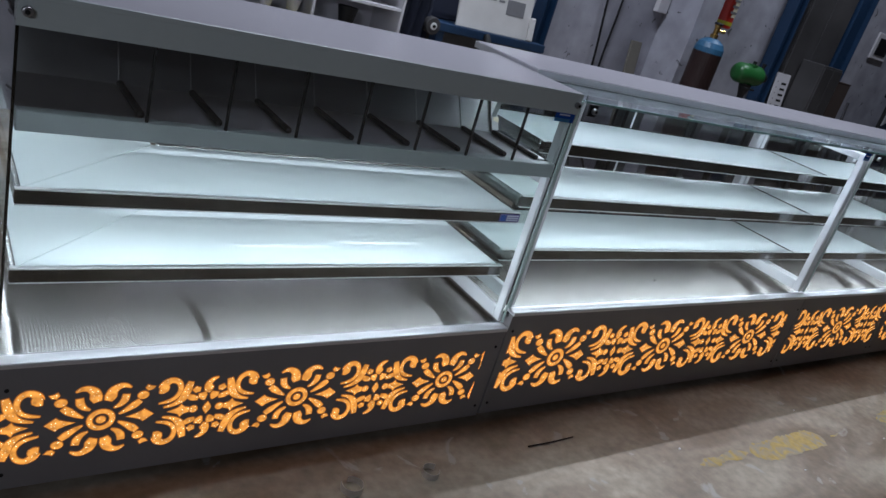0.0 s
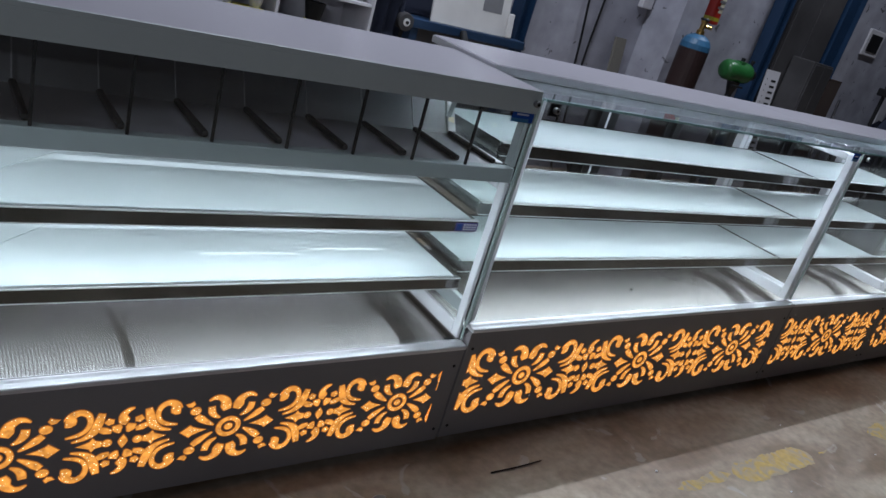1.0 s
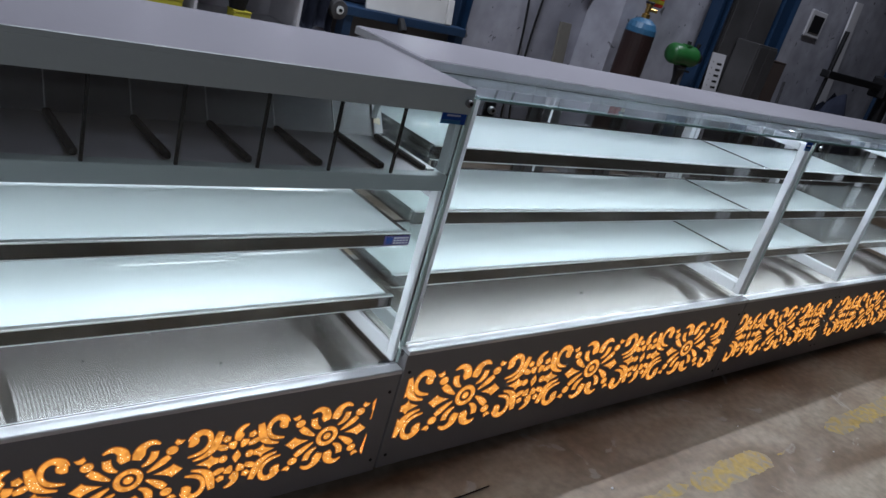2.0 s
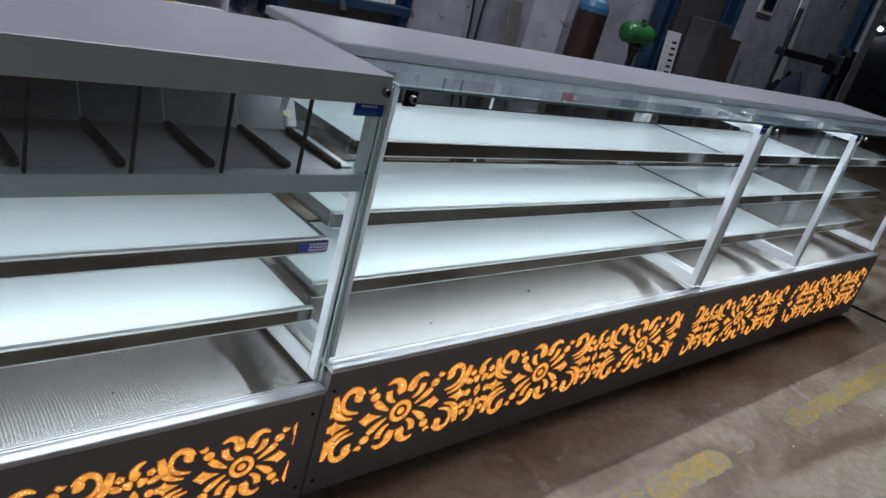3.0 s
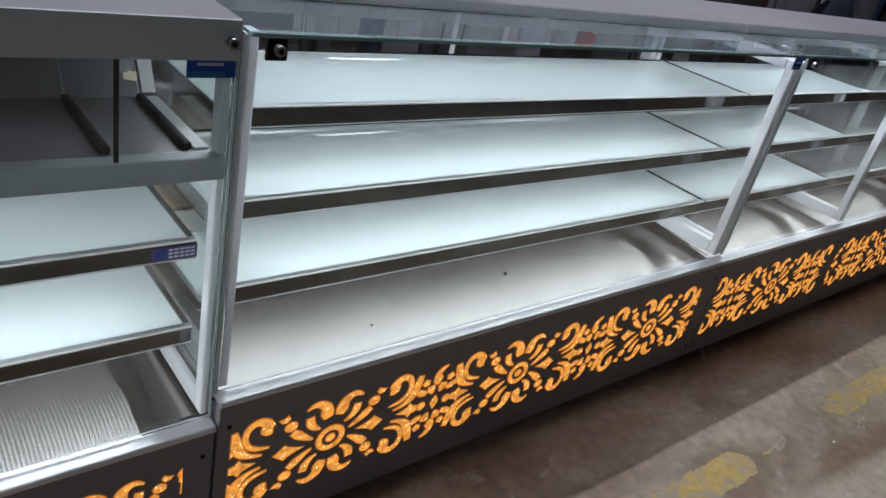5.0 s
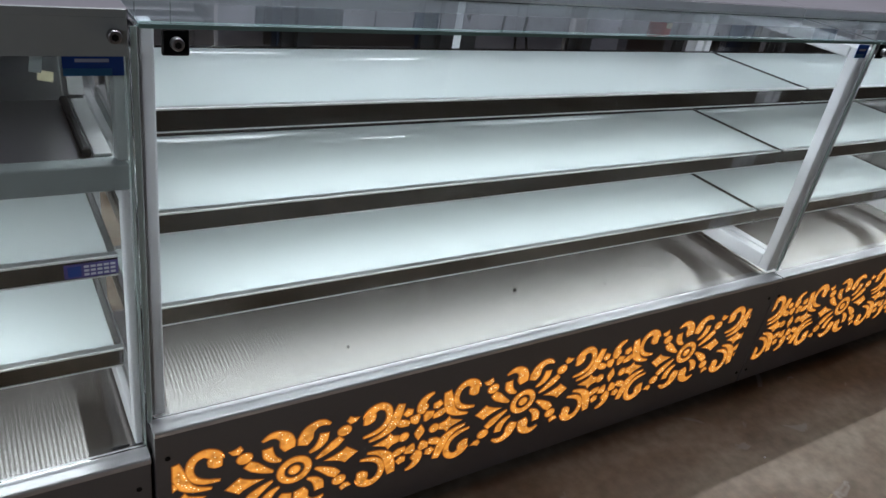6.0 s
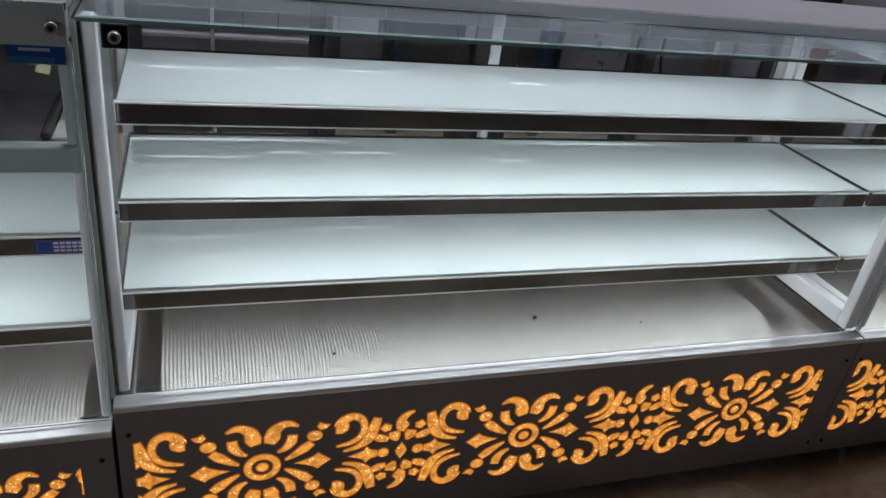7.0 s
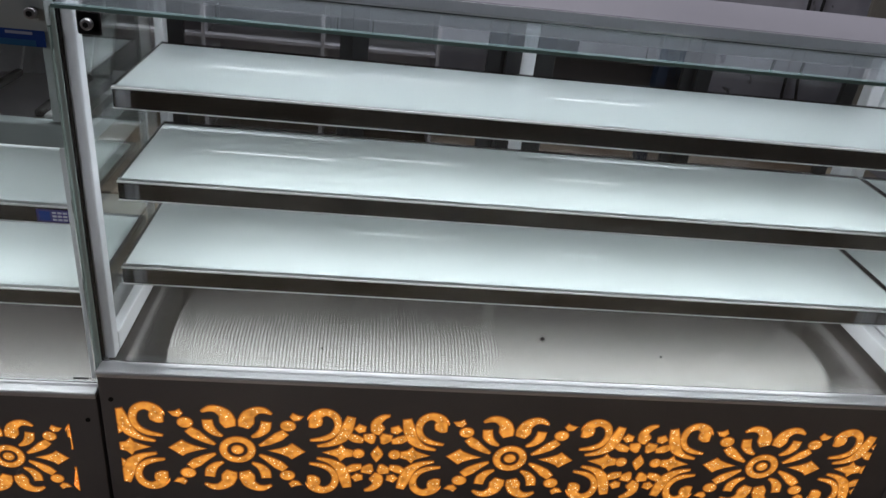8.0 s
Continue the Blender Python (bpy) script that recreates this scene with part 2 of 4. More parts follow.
ceiling = tagged(link("ceiling", box((-6.2, -6.2, 5), (22.2, 12, 5.15), 0), ROOF), "dark sheet metal workshop roof", "ceiling", kind="structure")


def tube_lamp(x, y, z, power, length=1.2, tilt=0.0):
    root = thing("tube_light", (x, y, z), "unseen white tube light hung under the roof", "lamp", "tube lights under the roof")
    part("housing", box((x - length / 2, y - 0.04, z + 0.03), (x + length / 2, y + 0.04, z + 0.08), 0.006), POST, root)
    for dx in (-0.4, 0.4):
        part("hanger", tube((x + dx, y, z + 0.08), (x + dx, y, 5.0), 0.004, n=8), DARK_METAL, root)
    d = bpy.data.lights.new("tube_glow", "AREA")
    d.shape, d.size, d.size_y, d.energy, d.color = "RECTANGLE", length, 0.04, power, (0.93, 0.95, 1.0)
    lamp = under(root, new("tube_glow", d))
    lamp.location = (x, y + (0.05 if tilt else 0.0), z)
    lamp.rotation_euler = (tilt, 0, 0)
    return root


tube_lamp(2.4, 3.25, 4.6, TUBE_POWER * 1.05, length=2.4)
# Second tube added to brighten the far counter and wall.
tube_lamp(6.6, 3.25, 4.6, TUBE_POWER * 0.62, length=2.4)
# Unseen fill lamp added in front, turned towards the panels and fascia.
tube_lamp(-2.5, -3.0, 2.6, TUBE_POWER * 0.35, tilt=math.radians(90))

# ---- display counters ----
FRONT = 1.462       # front of the base panels
GLASS_Y = 1.488     # front glass
REAR = 2.06         # sliding doors at the back


def led_strip(parent, x0, x1, y, z, pitch=0.0125, half=0.007, chip=None):
    """A tape with its row of chips, facing down."""
    tape = part("led_tape", box((x0, y - half - 0.001, z - 0.0015), (x1, y + half + 0.001, z), 0), STRIP, parent)
    bm = bmesh.new()
    n = int((x1 - x0) / pitch)
    wide = 0.0023 if chip else 0.0022
    for i in range(n):
        x = x0 + (i + 0.5) * pitch
        vs = [bm.verts.new((x + dx, y + dy, z - 0.003)) for dx, dy in ((-wide, -half), (-wide, half), (wide, half), (wide, -half))]
        bm.faces.new(vs)
    me = bpy.data.meshes.new("led_chips")
    bm.to_mesh(me)
    bm.free()
    me.materials.append(chip or LED)
    ob = under(tape, new("led_chips", me))
    ob["label"] = "row of glowing cool white light chips"
    return tape


def led_strip_back(parent, x, y0, y1, z):
    """The same tape running towards the back."""
    t = led_strip(parent, 0, y1 - y0, 0, 0, 0.018, 0.0035)
    for o in (t, *t.children):
        o.data.transform(pose(x, y0, z, 0, 0, 90))
    return t


def hems(s, x0, x1, y, top, rim):
    """A grey flange with a bright bead along the top, and a thin bright fold along the bottom of a tray front."""
    part("flange", box((x0, y + 0.0037, top - 0.0025), (x1, y + 0.016, top + 0.0005), 0), FLANGE, s)
    part("top_hem", box((x0, y, top - 0.0025), (x1, y + 0.0036, top + 0.0012), 0.0006), HEM, s, "bright folded hem")
    part("bottom_hem", box((x0, y, top - rim - 0.001), (x1, y + 0.010, top - rim + 0.0012), 0.0005), HEM, s)


def shelf(root, x0, x1, y0, y1, top, lit=True, white=True, strip=True, rim=0.04):
    """A tray-like shelf: folded steel rims round a sheet of glass."""
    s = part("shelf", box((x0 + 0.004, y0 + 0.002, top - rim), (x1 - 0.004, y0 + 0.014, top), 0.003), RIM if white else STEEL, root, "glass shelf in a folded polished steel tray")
    part("side_rim", box((x0, y0 + 0.017, top - rim), (x0 + 0.005, y1, top), 0.001), STEEL, s)
    part("side_rim", box((x1 - 0.005, y0 + 0.017, top - rim), (x1, y1, top), 0.001), STEEL, s)
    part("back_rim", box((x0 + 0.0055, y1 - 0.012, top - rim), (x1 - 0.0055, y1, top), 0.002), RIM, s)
    hems(s, x0 + 0.004, x1 - 0.004, y0 + 0.0005, top, rim)
    part("glass_sheet", box((x0 + 0.0055, y0 + 0.017, top - 0.010), (x1 - 0.0055, y1 - 0.013, top - 0.002), 0.001), WHITE_GLASS if white else HAZY, s, "milky white glass sheet" if white else "clear dusty glass sheet").visible_shadow = white
    if white:
        part("underside", box((x0 + 0.014, y0 + 0.016, top - 0.016), (x1 - 0.014, y1 - 0.014, top - 0.011), 0), SATIN, s)
    if strip:
        led_strip(s, x0 + 0.06, x1 - 0.06, y0 + 0.05, top - 0.028, 0.0086, half=0.03, chip=WIDE_LED)
    return s


def post(root, x0, x1, y0, y1, z0, z1):
    return part("post", box((x0, y0, z0), (x1, y1, z1), 0.004), POST, root, "white powder coated upright")


def bolt(root, x, y, z, plate=True):
    if plate:
        p = part("bolt_plate", box((x - 0.019, y, z - 0.019), (x + 0.019, y + 0.008, z + 0.019), 0.003), DARK_METAL, root, "black fixing plate")
    b = tube((x, y - 0.014, z), (x, y - 0.001, z), 0.0092, n=20, bevel=0.002)
    o = part("bolt", b, BOLT, root, "steel glass fixing bolt")
    part("socket", tube((x, y - 0.0155, z), (x, y - 0.0142, z), 0.0048, n=6), BLACK, o)


def inlay_shapes(k):
    """Outlines of the cut-outs of one ornament, from its flower to the middle between two flowers."""
    def disc(u, v, r, ru=1.0, n=14):
        return [(u + r * ru * math.cos(2 * math.pi * i / n), v + r * math.sin(2 * math.pi * i / n)) for i in range(n)]

    def stroke(path, widths):
        pts = []
        fine = []
        n = len(path)
        for i in range(n - 1):
            p0, p1, p2, p3 = path[max(i - 1, 0)], path[i], path[i + 1], path[min(i + 2, n - 1)]
            for s in range(4):
                t = s / 4
                q = [0.5 * (2 * b + (c - a) * t + (2 * a - 5 * b + 4 * c - d) * t * t + (3 * b - a - 3 * c + d) * t ** 3) for a, b, c, d in zip(p0, p1, p2, p3)]
                fine.append((*q, widths[i] + (widths[i + 1] - widths[i]) * t))
        fine.append((*path[-1], widths[-1]))
        left, right = [], []
        for i, (x, y, w) in enumerate(fine):
            x0, y0, _ = fine[max(i - 1, 0)]
            x1, y1, _ = fine[min(i + 1, len(fine) - 1)]
            d = math.hypot(x1 - x0, y1 - y0) or 1
            nx, ny = -(y1 - y0) / d, (x1 - x0) / d
            left.append((x + nx * w * 0.56, y + ny * w * 0.56))
            right.append((x - nx * w * 0.56, y - ny * w * 0.56))
        return left + right[::-1]

    kite = [(0.068, 0.0), (0.090, 0.006), (0.108, 0.014), (0.116, 0.021), (0.126, 0.013), (0.142, 0.0), (0.126, -0.013), (0.116, -0.021), (0.108, -0.014), (0.090, -0.006)]
    star = [(0.184, 0.0), (0.205, 0.007), (0.216, 0.012), (0.222, 0.022), (0.231, 0.012), (0.246, 0.008), (0.246, -0.008), (0.231, -0.012), (0.222, -0.022), (0.216, -0.012), (0.205, -0.007)]
    quarter = [
        stroke([(0.048, 0.014), (0.066, 0.025), (0.086, 0.040), (0.101, 0.053)], [0.003, 0.012, 0.019, 0.014]),
        stroke([(0.032, 0.038), (0.047, 0.047), (0.058, 0.062), (0.061, 0.080)], [0.003, 0.012, 0.018, 0.016]),
        stroke([(0.014, 0.065), (0.019, 0.080), (0.024, 0.098), (0.040, 0.111), (0.056, 0.112), (0.071, 0.104)], [0.018, 0.028, 0.022, 0.015, 0.011, 0.003]),
        disc(0.107, 0.072, 0.013, 1.15),
        [(0.112, 0.097), (0.117, 0.106), (0.126, 0.101), (0.137, 0.099), (0.130, 0.090), (0.119, 0.088)],
        stroke([(0.152, 0.085), (0.162, 0.087), (0.166, 0.104), (0.186, 0.114), (0.206, 0.103), (0.213, 0.078), (0.204, 0.054), (0.184, 0.040), (0.156, 0.034)], [0.022, 0.030, 0.020, 0.015, 0.013, 0.011, 0.010, 0.009, 0.003]),
        stroke([(0.172, 0.018), (0.200, 0.026), (0.222, 0.044), (0.232, 0.071), (0.240, 0.102)], [0.003, 0.010, 0.020, 0.022, 0.014]),
        stroke([(0.238, 0.050), (0.252, 0.043), (0.268, 0.038)], [0.012, 0.017, 0.010]),
        [(0.249, 0.071), (0.258, 0.083), (0.272, 0.077), (0.271, 0.065), (0.259, 0.061)],
        stroke([(0.280, 0.057), (0.283, 0.045), (0.289, 0.032)], [0.018, 0.022, 0.004]),
    ]
    out = []
    for su in (1, -1):
        for sv in (1, -1):
            for q in quarter:
                out.append([(su * u * k, sv * v * k) for u, v in q])
        out.append([(su * u * k, v * k) for u, v in kite])
        out.append([(su * u * k, v * k) for u, v in star])
        out.append([(su * u * k, v * k) for u, v in disc(0.260, 0.0, 0.012)])
    # ring of the flower, cut into two halves, with its heart
    for a0 in (0, math.pi):
        arc = [a0 + math.pi * i / 12 for i in range(13)]
        out.append([(0.037 * k * math.cos(a), 0.036 * k * math.sin(a)) for a in arc] + [(0.0235 * k * math.cos(a), 0.0228 * k * math.sin(a)) for a in arc[::-1]])
    out.append([(u * k, v * k) for u, v in disc(0, 0, 0.0115, 1.05)])
    between = [[(0.301 * k + a * k, b * k) for a, b in ((0, 0.022), (0.008, 0.010), (0.012, 0), (0.008, -0.010), (0, -0.022), (-0.008, -0.010), (-0.012, 0), (-0.008, 0.010))]]
    for s in (1, -1):
        between.append([((0.301 + s * u) * k, s * v * k) for u, v in stroke([(0.006, 0.066), (-0.003, 0.073), (-0.006, 0.090), (0.006, 0.105), (0.020, 0.111)], [0.018, 0.025, 0.016, 0.011, 0.003])])
    return out, between


def clip(poly, x0, x1):
    for sign, lim in ((1, x0), (-1, -x1)):
        res = []
        for i, p in enumerate(poly):
            q = poly[(i + 1) % len(poly)]
            a, b = sign * p[0] - lim, sign * q[0] - lim
            if a >= 0:
                res.append(p)
            if a * b < 0:
                t = a / (a - b)
                res.append((p[0] + (q[0] - p[0]) * t, p[1] + (q[1] - p[1]) * t))
        poly = res
        if len(poly) < 3:
            return []
    return poly


def offset(poly, d):
    """The outline moved outwards by d, with its sharp corners blunted."""
    area = sum(a[0] * b[1] - b[0] * a[1] for a, b in zip(poly, poly[1:] + poly[:1]))
    s = 1 if area > 0 else -1
    out = []
    for i, p in enumerate(poly):
        n = [0.0, 0.0]
        for a, b in ((poly[i - 1], p), (p, poly[(i + 1) % len(poly)])):
            ex, ey = b[0] - a[0], b[1] - a[1]
            l = math.hypot(ex, ey) or 1
            n[0] += s * ey / l
            n[1] -= s * ex / l
        l = math.hypot(*n)
        m = d if l < 1e-6 else min(2 * d / l, 1.5 * d)
        out.append((p[0] + n[0] / max(l, 1e-6) * m, p[1] + n[1] / max(l, 1e-6) * m))
    return out


def inlay(panel, q, k):
    """One amber piece, its soft halo painted as dim emissive rings, bevelled back into the panel."""
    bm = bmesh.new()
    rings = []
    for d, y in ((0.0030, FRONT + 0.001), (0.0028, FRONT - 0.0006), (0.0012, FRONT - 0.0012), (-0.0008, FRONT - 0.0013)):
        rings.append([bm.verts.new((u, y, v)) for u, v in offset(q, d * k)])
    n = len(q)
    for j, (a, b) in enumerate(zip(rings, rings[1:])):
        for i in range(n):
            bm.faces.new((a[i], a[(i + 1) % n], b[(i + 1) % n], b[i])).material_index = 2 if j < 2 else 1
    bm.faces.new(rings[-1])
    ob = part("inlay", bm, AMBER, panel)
    ob.data.materials.append(AMBER_EDGE_GLOW)
    ob.data.materials.append(AMBER_HALO)


def base_panel(root, x0, x1, z0, z1, flowers, zc, k, cut0, cut1):
    p = part("base_panel", box((x0, FRONT, z0), (x1, FRONT + 0.02, z1), 0.002), PANEL, root, "charcoal panel with cut-out glowing amber flower ornament")
    cell, between = inlay_shapes(k)
    for i, fx in enumerate(flowers):
        shapes = cell + between
        if i == 0:
            shapes = shapes + [[(u - 0.602 * k, v) for u, v in q] for q in between]
        for q in shapes:
            q = clip([(fx + u, zc + v) for u, v in q], cut0, cut1)
            if not q:
                continue
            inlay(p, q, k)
    for x in (x0 + 0.022, x1 - 0.022):
        for z in (z0 + 0.045, z1 - 0.058):
            part("screw", tube((x, FRONT - 0.002, z), (x, FRONT + 0.002, z), 0.005, n=10), BLACK, p)
    return p


def lip(root, x0, x1, z0, z1, y1=1.502):
    """The folded steel nosing over the panel."""
    bm = bmesh.new()
    prof = [(FRONT - 0.004, z0)]
    for k in range(6):
        a = math.pi / 2 * k / 5
        prof.append((FRONT + 0.001 - 0.005 * math.cos(a), z1 - 0.005 + 0.005 * math.sin(a)))
    prof += [(y1, z1), (y1, z1 - 0.010), (FRONT + 0.021, z1 - 0.0105), (FRONT + 0.021, z0)]
    ends = []
    for x in (x0, x1):
        ends.append([bm.verts.new((x, y, z)) for y, z in prof])
    bm.faces.new(ends[0])
    bm.faces.new(ends[1])
    for i in range(len(prof)):
        j = (i + 1) % len(prof)
        bm.faces.new((ends[0][i], ends[0][j], ends[1][j], ends[1][i]))
    return part("nosing", bm, NOSING, root, "satin steel nosing")


def glass_pane(name, root, a, b):
    o = part(name, box(a, b, 0.0008, 1), MILKY_TOP if name == "top_glass" else CLEAR, root, "clear glass pane with green edges")
    o.visible_shadow = False
    thick = min(range(3), key=lambda i: b[i] - a[i])
    if thick == 1:
        part("glass_edge", box((a[0], a[1], b[2] + 0.0002), (b[0], b[1], b[2] + 0.0015), 0), GREEN_EDGE, o).visible_shadow = False
        for x, sx in ((a[0], -1), (b[0], 1)):
            if x < 0.3:
                continue
            part("glass_edge", box((x + sx * 0.0002, a[1], a[2]), (x + sx * 0.0016, b[1], b[2]), 0), PALE_EDGE, o).visible_shadow = False
    elif thick == 0 and a[0] > 0.3:
        part("glass_edge", box((a[0], a[1] - 0.0016, a[2]), (b[0], a[1] - 0.0002, b[2]), 0), PALE_EDGE, o).visible_shadow = False
    elif thick == 2:  # lying pane: its front edge
        part("glass_edge", box((a[0], a[1] - 0.0016, a[2]), (b[0], a[1] - 0.0002, b[2]), 0), GREEN_EDGE, o).visible_shadow = False
    return o


def label_sticker(x, y, z, w, h, group="stickers"):
    s = tagged(link("sticker", box((x, y - 0.0008, z), (x + w, y, z + h), 0), BLUE_LABEL), "small blue maker sticker on the counter", "sticker", group)
    part("stripe", box((x, y - 0.0012, z), (x + w * 0.8, y - 0.0009, z + h * 0.3), 0), TEAL_LABEL, s, "teal stripe")
    part("print_bar", box((x + w * 0.2, y - 0.0013, z + h * 0.55), (x + w * 0.75, y - 0.0009, z + h * 0.68), 0), WHITE_INK, s)
    return s


def rear_doors(root, x0, x1, z0, z1, bars):
    """Sliding glass doors on two tracks."""
    for i in range(len(bars) - 1):
        a, b = bars[i], bars[i + 1]
        y = REAR + (0.0 if i % 2 else 0.022)
        d = part("sliding_door", box((a - 0.02, y - 0.009, z0), (a + 0.02, y + 0.009, z1), 0.002), DARK_METAL, root, "dark framed sliding glass door")
        part("stile", box((b - 0.05, y - 0.009, z0), (b - 0.012, y + 0.009, z1), 0.002), DARK_METAL, d)
        part("pane", box((a + 0.02, y - 0.003, z0), (b - 0.05, y + 0.003, z1), 0), SMOKED, d)


def frame_side(root, x0, x1, z0, z1, y1=2.05, rail=True):
    """White side frame: front post, bottom rail, rear post, top rail."""
    post(root, x0, x1, GLASS_Y + 0.012, GLASS_Y + 0.042, z0, z1)
    part("bottom_rail", box((x0, GLASS_Y + 0.043, z0), (x1, y1 - 0.041, z0 + 0.045), 0.003), POST, root)
    post(root, x0, x1, y1 - 0.04, y1, z0, z1)
    if rail:
        part("top_rail", box((x0, GLASS_Y + 0.043, z1 - 0.03), (x1, y1 - 0.041, z1), 0.003), POST, root)


def feet(root, xs, ys):
    for x in xs:
        for y in ys:
            part("foot", tube((x, y, 0), (x, y, 0.06), 0.028, n=16, bevel=0.004), DARK_METAL, root)


def counter_body(root, x0, x1, z_deck, z_lip0, z_lip1):
    part("deck", box((x0 + 0.002, 1.5025, z_deck - 0.01), (x1 - 0.002, 2.03, z_deck), 0), DECK, root, "brushed steel display deck")
    part("carcass", box((x0 + 0.004, FRONT + 0.0205, 0.05), (x1 - 0.004, 2.09, z_deck - 0.011), 0.004), PANEL, root)
    lip(root, x0, x1, z_lip0, z_lip1)
    feet(root, (x0 + 0.08, x1 - 0.08), (1.56, 2.02))


# middle counter
mx0, mx1 = 1.662, 3.474
mid = thing("display_counter", ((mx0 + mx1) / 2, 1.8, 0), "glass display counter with three lit white shelves, glowing base panel", "display counter", "display counters in a row")


def build_counter_middle(root):
    base_panel(root, mx0, mx1, 0.03, 0.4225, [1.935, 2.535, 3.137], 0.238, 1.0, 1.692, 3.392)
    counter_body(root, mx0, mx1, 0.416, 0.4235, 0.435)
    for top, left in ((0.972, 0.029), (0.782, 0.021), (0.586, 0.012)):
        shelf(root, mx0 + left, mx1 - 0.001, 1.62, 1.985, top)
    glass_pane("front_glass", root, (1.6655, GLASS_Y, 0.441), (mx1 - 0.004, GLASS_Y + 0.006, 1.138))
    glass_pane("top_glass", root, (mx0 + 0.004, GLASS_Y - 0.012, 1.139), (mx1 - 0.004, 1.718, 1.145))
    frame_side(root, 1.6685, 1.690, 0.441, 1.1375, rail=False)
    part("gasket", box((1.6640, GLASS_Y + 0.0062, 0.441), (1.6680, GLASS_Y + 0.030, 1.137), 0), BLACK, root)
    frame_side(root, mx1 - 0.036, mx1 - 0.002, 0.441, 1.12)
    glass_pane("side_glass", root, (1.6575, GLASS_Y + 0.002, 0.4355), (1.6635, 2.005, 1.138))
    rear_doors(root, mx0, mx1, 0.44, 1.14, [1.70, 2.14, 2.50, 3.01, 3.44])
    part("mullion", box((2.535, REAR - 0.006, 0.44), (2.572, REAR - 0.001, 1.14), 0.001), POST, root, "thin white door strip")
    part("meeting_stile", box((2.494, REAR - 0.03, 0.44), (2.533, REAR - 0.0095, 1.14), 0.002), DARK_METAL, root, "dark door edge profile")
    part("meeting_stile", box((2.574, REAR - 0.004, 0.44), (2.622, REAR + 0.004, 1.14), 0.002), DARK_METAL, root, "dark door edge profile")
    s = part("worktop", box((1.660, 1.715, 1.1497), (mx1 + 0.001, 2.07, 1.173), 0.005, 3), WHITE_TOP, root, "white solid worktop")
    # Dark strips added to hold back chip light; the gap lets some chips show.
    for a, b in ((1.672, 2.505), (2.83, mx1 - 0.004)):
        part("edge_profile", box((a, 1.7186, 1.1365), (b, 1.7206, 1.1495), 0), DARK_METAL, s, "thin dark strip added to block light into the glass edge")
    part("edge_band", box((1.6605, 1.7125, 1.1498), (mx1 + 0.001, 1.7148, 1.1708), 0.0008), POST, s, "pale front edge band")
    part("edge_band", box((1.6575, 1.7125, 1.1498), (1.6598, 2.068, 1.1708), 0.0008), POST, s, "pale end edge band")
    part("front_hem", box((1.66, 1.7125, 1.1462), (mx1, 1.7148, 1.1495), 0.0006), HEM, s, "bright metal hem")
    led_strip(s, mx0 + 0.03, mx1 - 0.06, 1.738, 1.1470, 0.016, 0.0078)
    bolt(root, 1.716, GLASS_Y, 1.117)


build_counter_middle(mid)


# corner counter with the cold bin compartment
lx0, lx1 = 0.222, 1.655
corner = thing("display_counter", (0.9, 1.8, 0), "corner display counter with dark upper bins and two lit shelves", "display counter", "display counters in a row")


def prism(poly, z0, z1):
    bm = bmesh.new()
    f = bm.faces.new([bm.verts.new((x, y, z0)) for x, y in poly])
    r = bmesh.ops.extrude_face_region(bm, geom=[f])
    for g in r["geom"]:
        if isinstance(g, bmesh.types.BMVert):
            g.co.z = z1
    return bm


def corner_shelf(root, top, y0=1.56, rim=0.036):
    x0, x1, d, yb = 0.245, 1.6355, 0.36, 3.3
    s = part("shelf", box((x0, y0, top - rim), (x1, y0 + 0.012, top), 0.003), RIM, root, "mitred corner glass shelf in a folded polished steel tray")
    hems(s, x0, x1, y0 - 0.0015, top, rim)
    part("side_rim", box((x0, y0 + 0.0125, top - rim), (x0 + 0.012, yb, top), 0.003), STEEL, s)
    part("side_rim", box((x1 - 0.012, y0 + 0.0125, top - rim), (x1, y0 + d, top), 0.002), STEEL, s)
    part("back_rim", box((x0 + d, y0 + d - 0.012, top - rim), (x1 - 0.0125, y0 + d, top), 0.002), STEEL, s)
    a, b = x0 + 0.0125, y0 + 0.0125
    e = d - 0.026
    for poly in ([(a + 0.0015, b), (x1 - 0.0125, b), (x1 - 0.0125, b + e), (a + e + 0.0015, b + e)], [(a, b + 0.0015), (a + e, b + e + 0.0015), (a + e, yb), (a, yb)]):
        part("glass_sheet", prism(poly, top - 0.010, top - 0.002), WHITE_GLASS, s, "milky white glass sheet")
        part("underside", prism(poly, top - 0.016, top - 0.0105), SATIN, s)
    for u, v in ((x0 + 0.05, 0.748), (0.766, x1 - 0.06)):
        led_strip(s, u, v, y0 + 0.05, top - 0.026, 0.0086, 0.03, WIDE_LED)
    led_strip_back(s, x0 + 0.03, y0 + 0.06, yb - 0.1, top - 0.018)
    return s


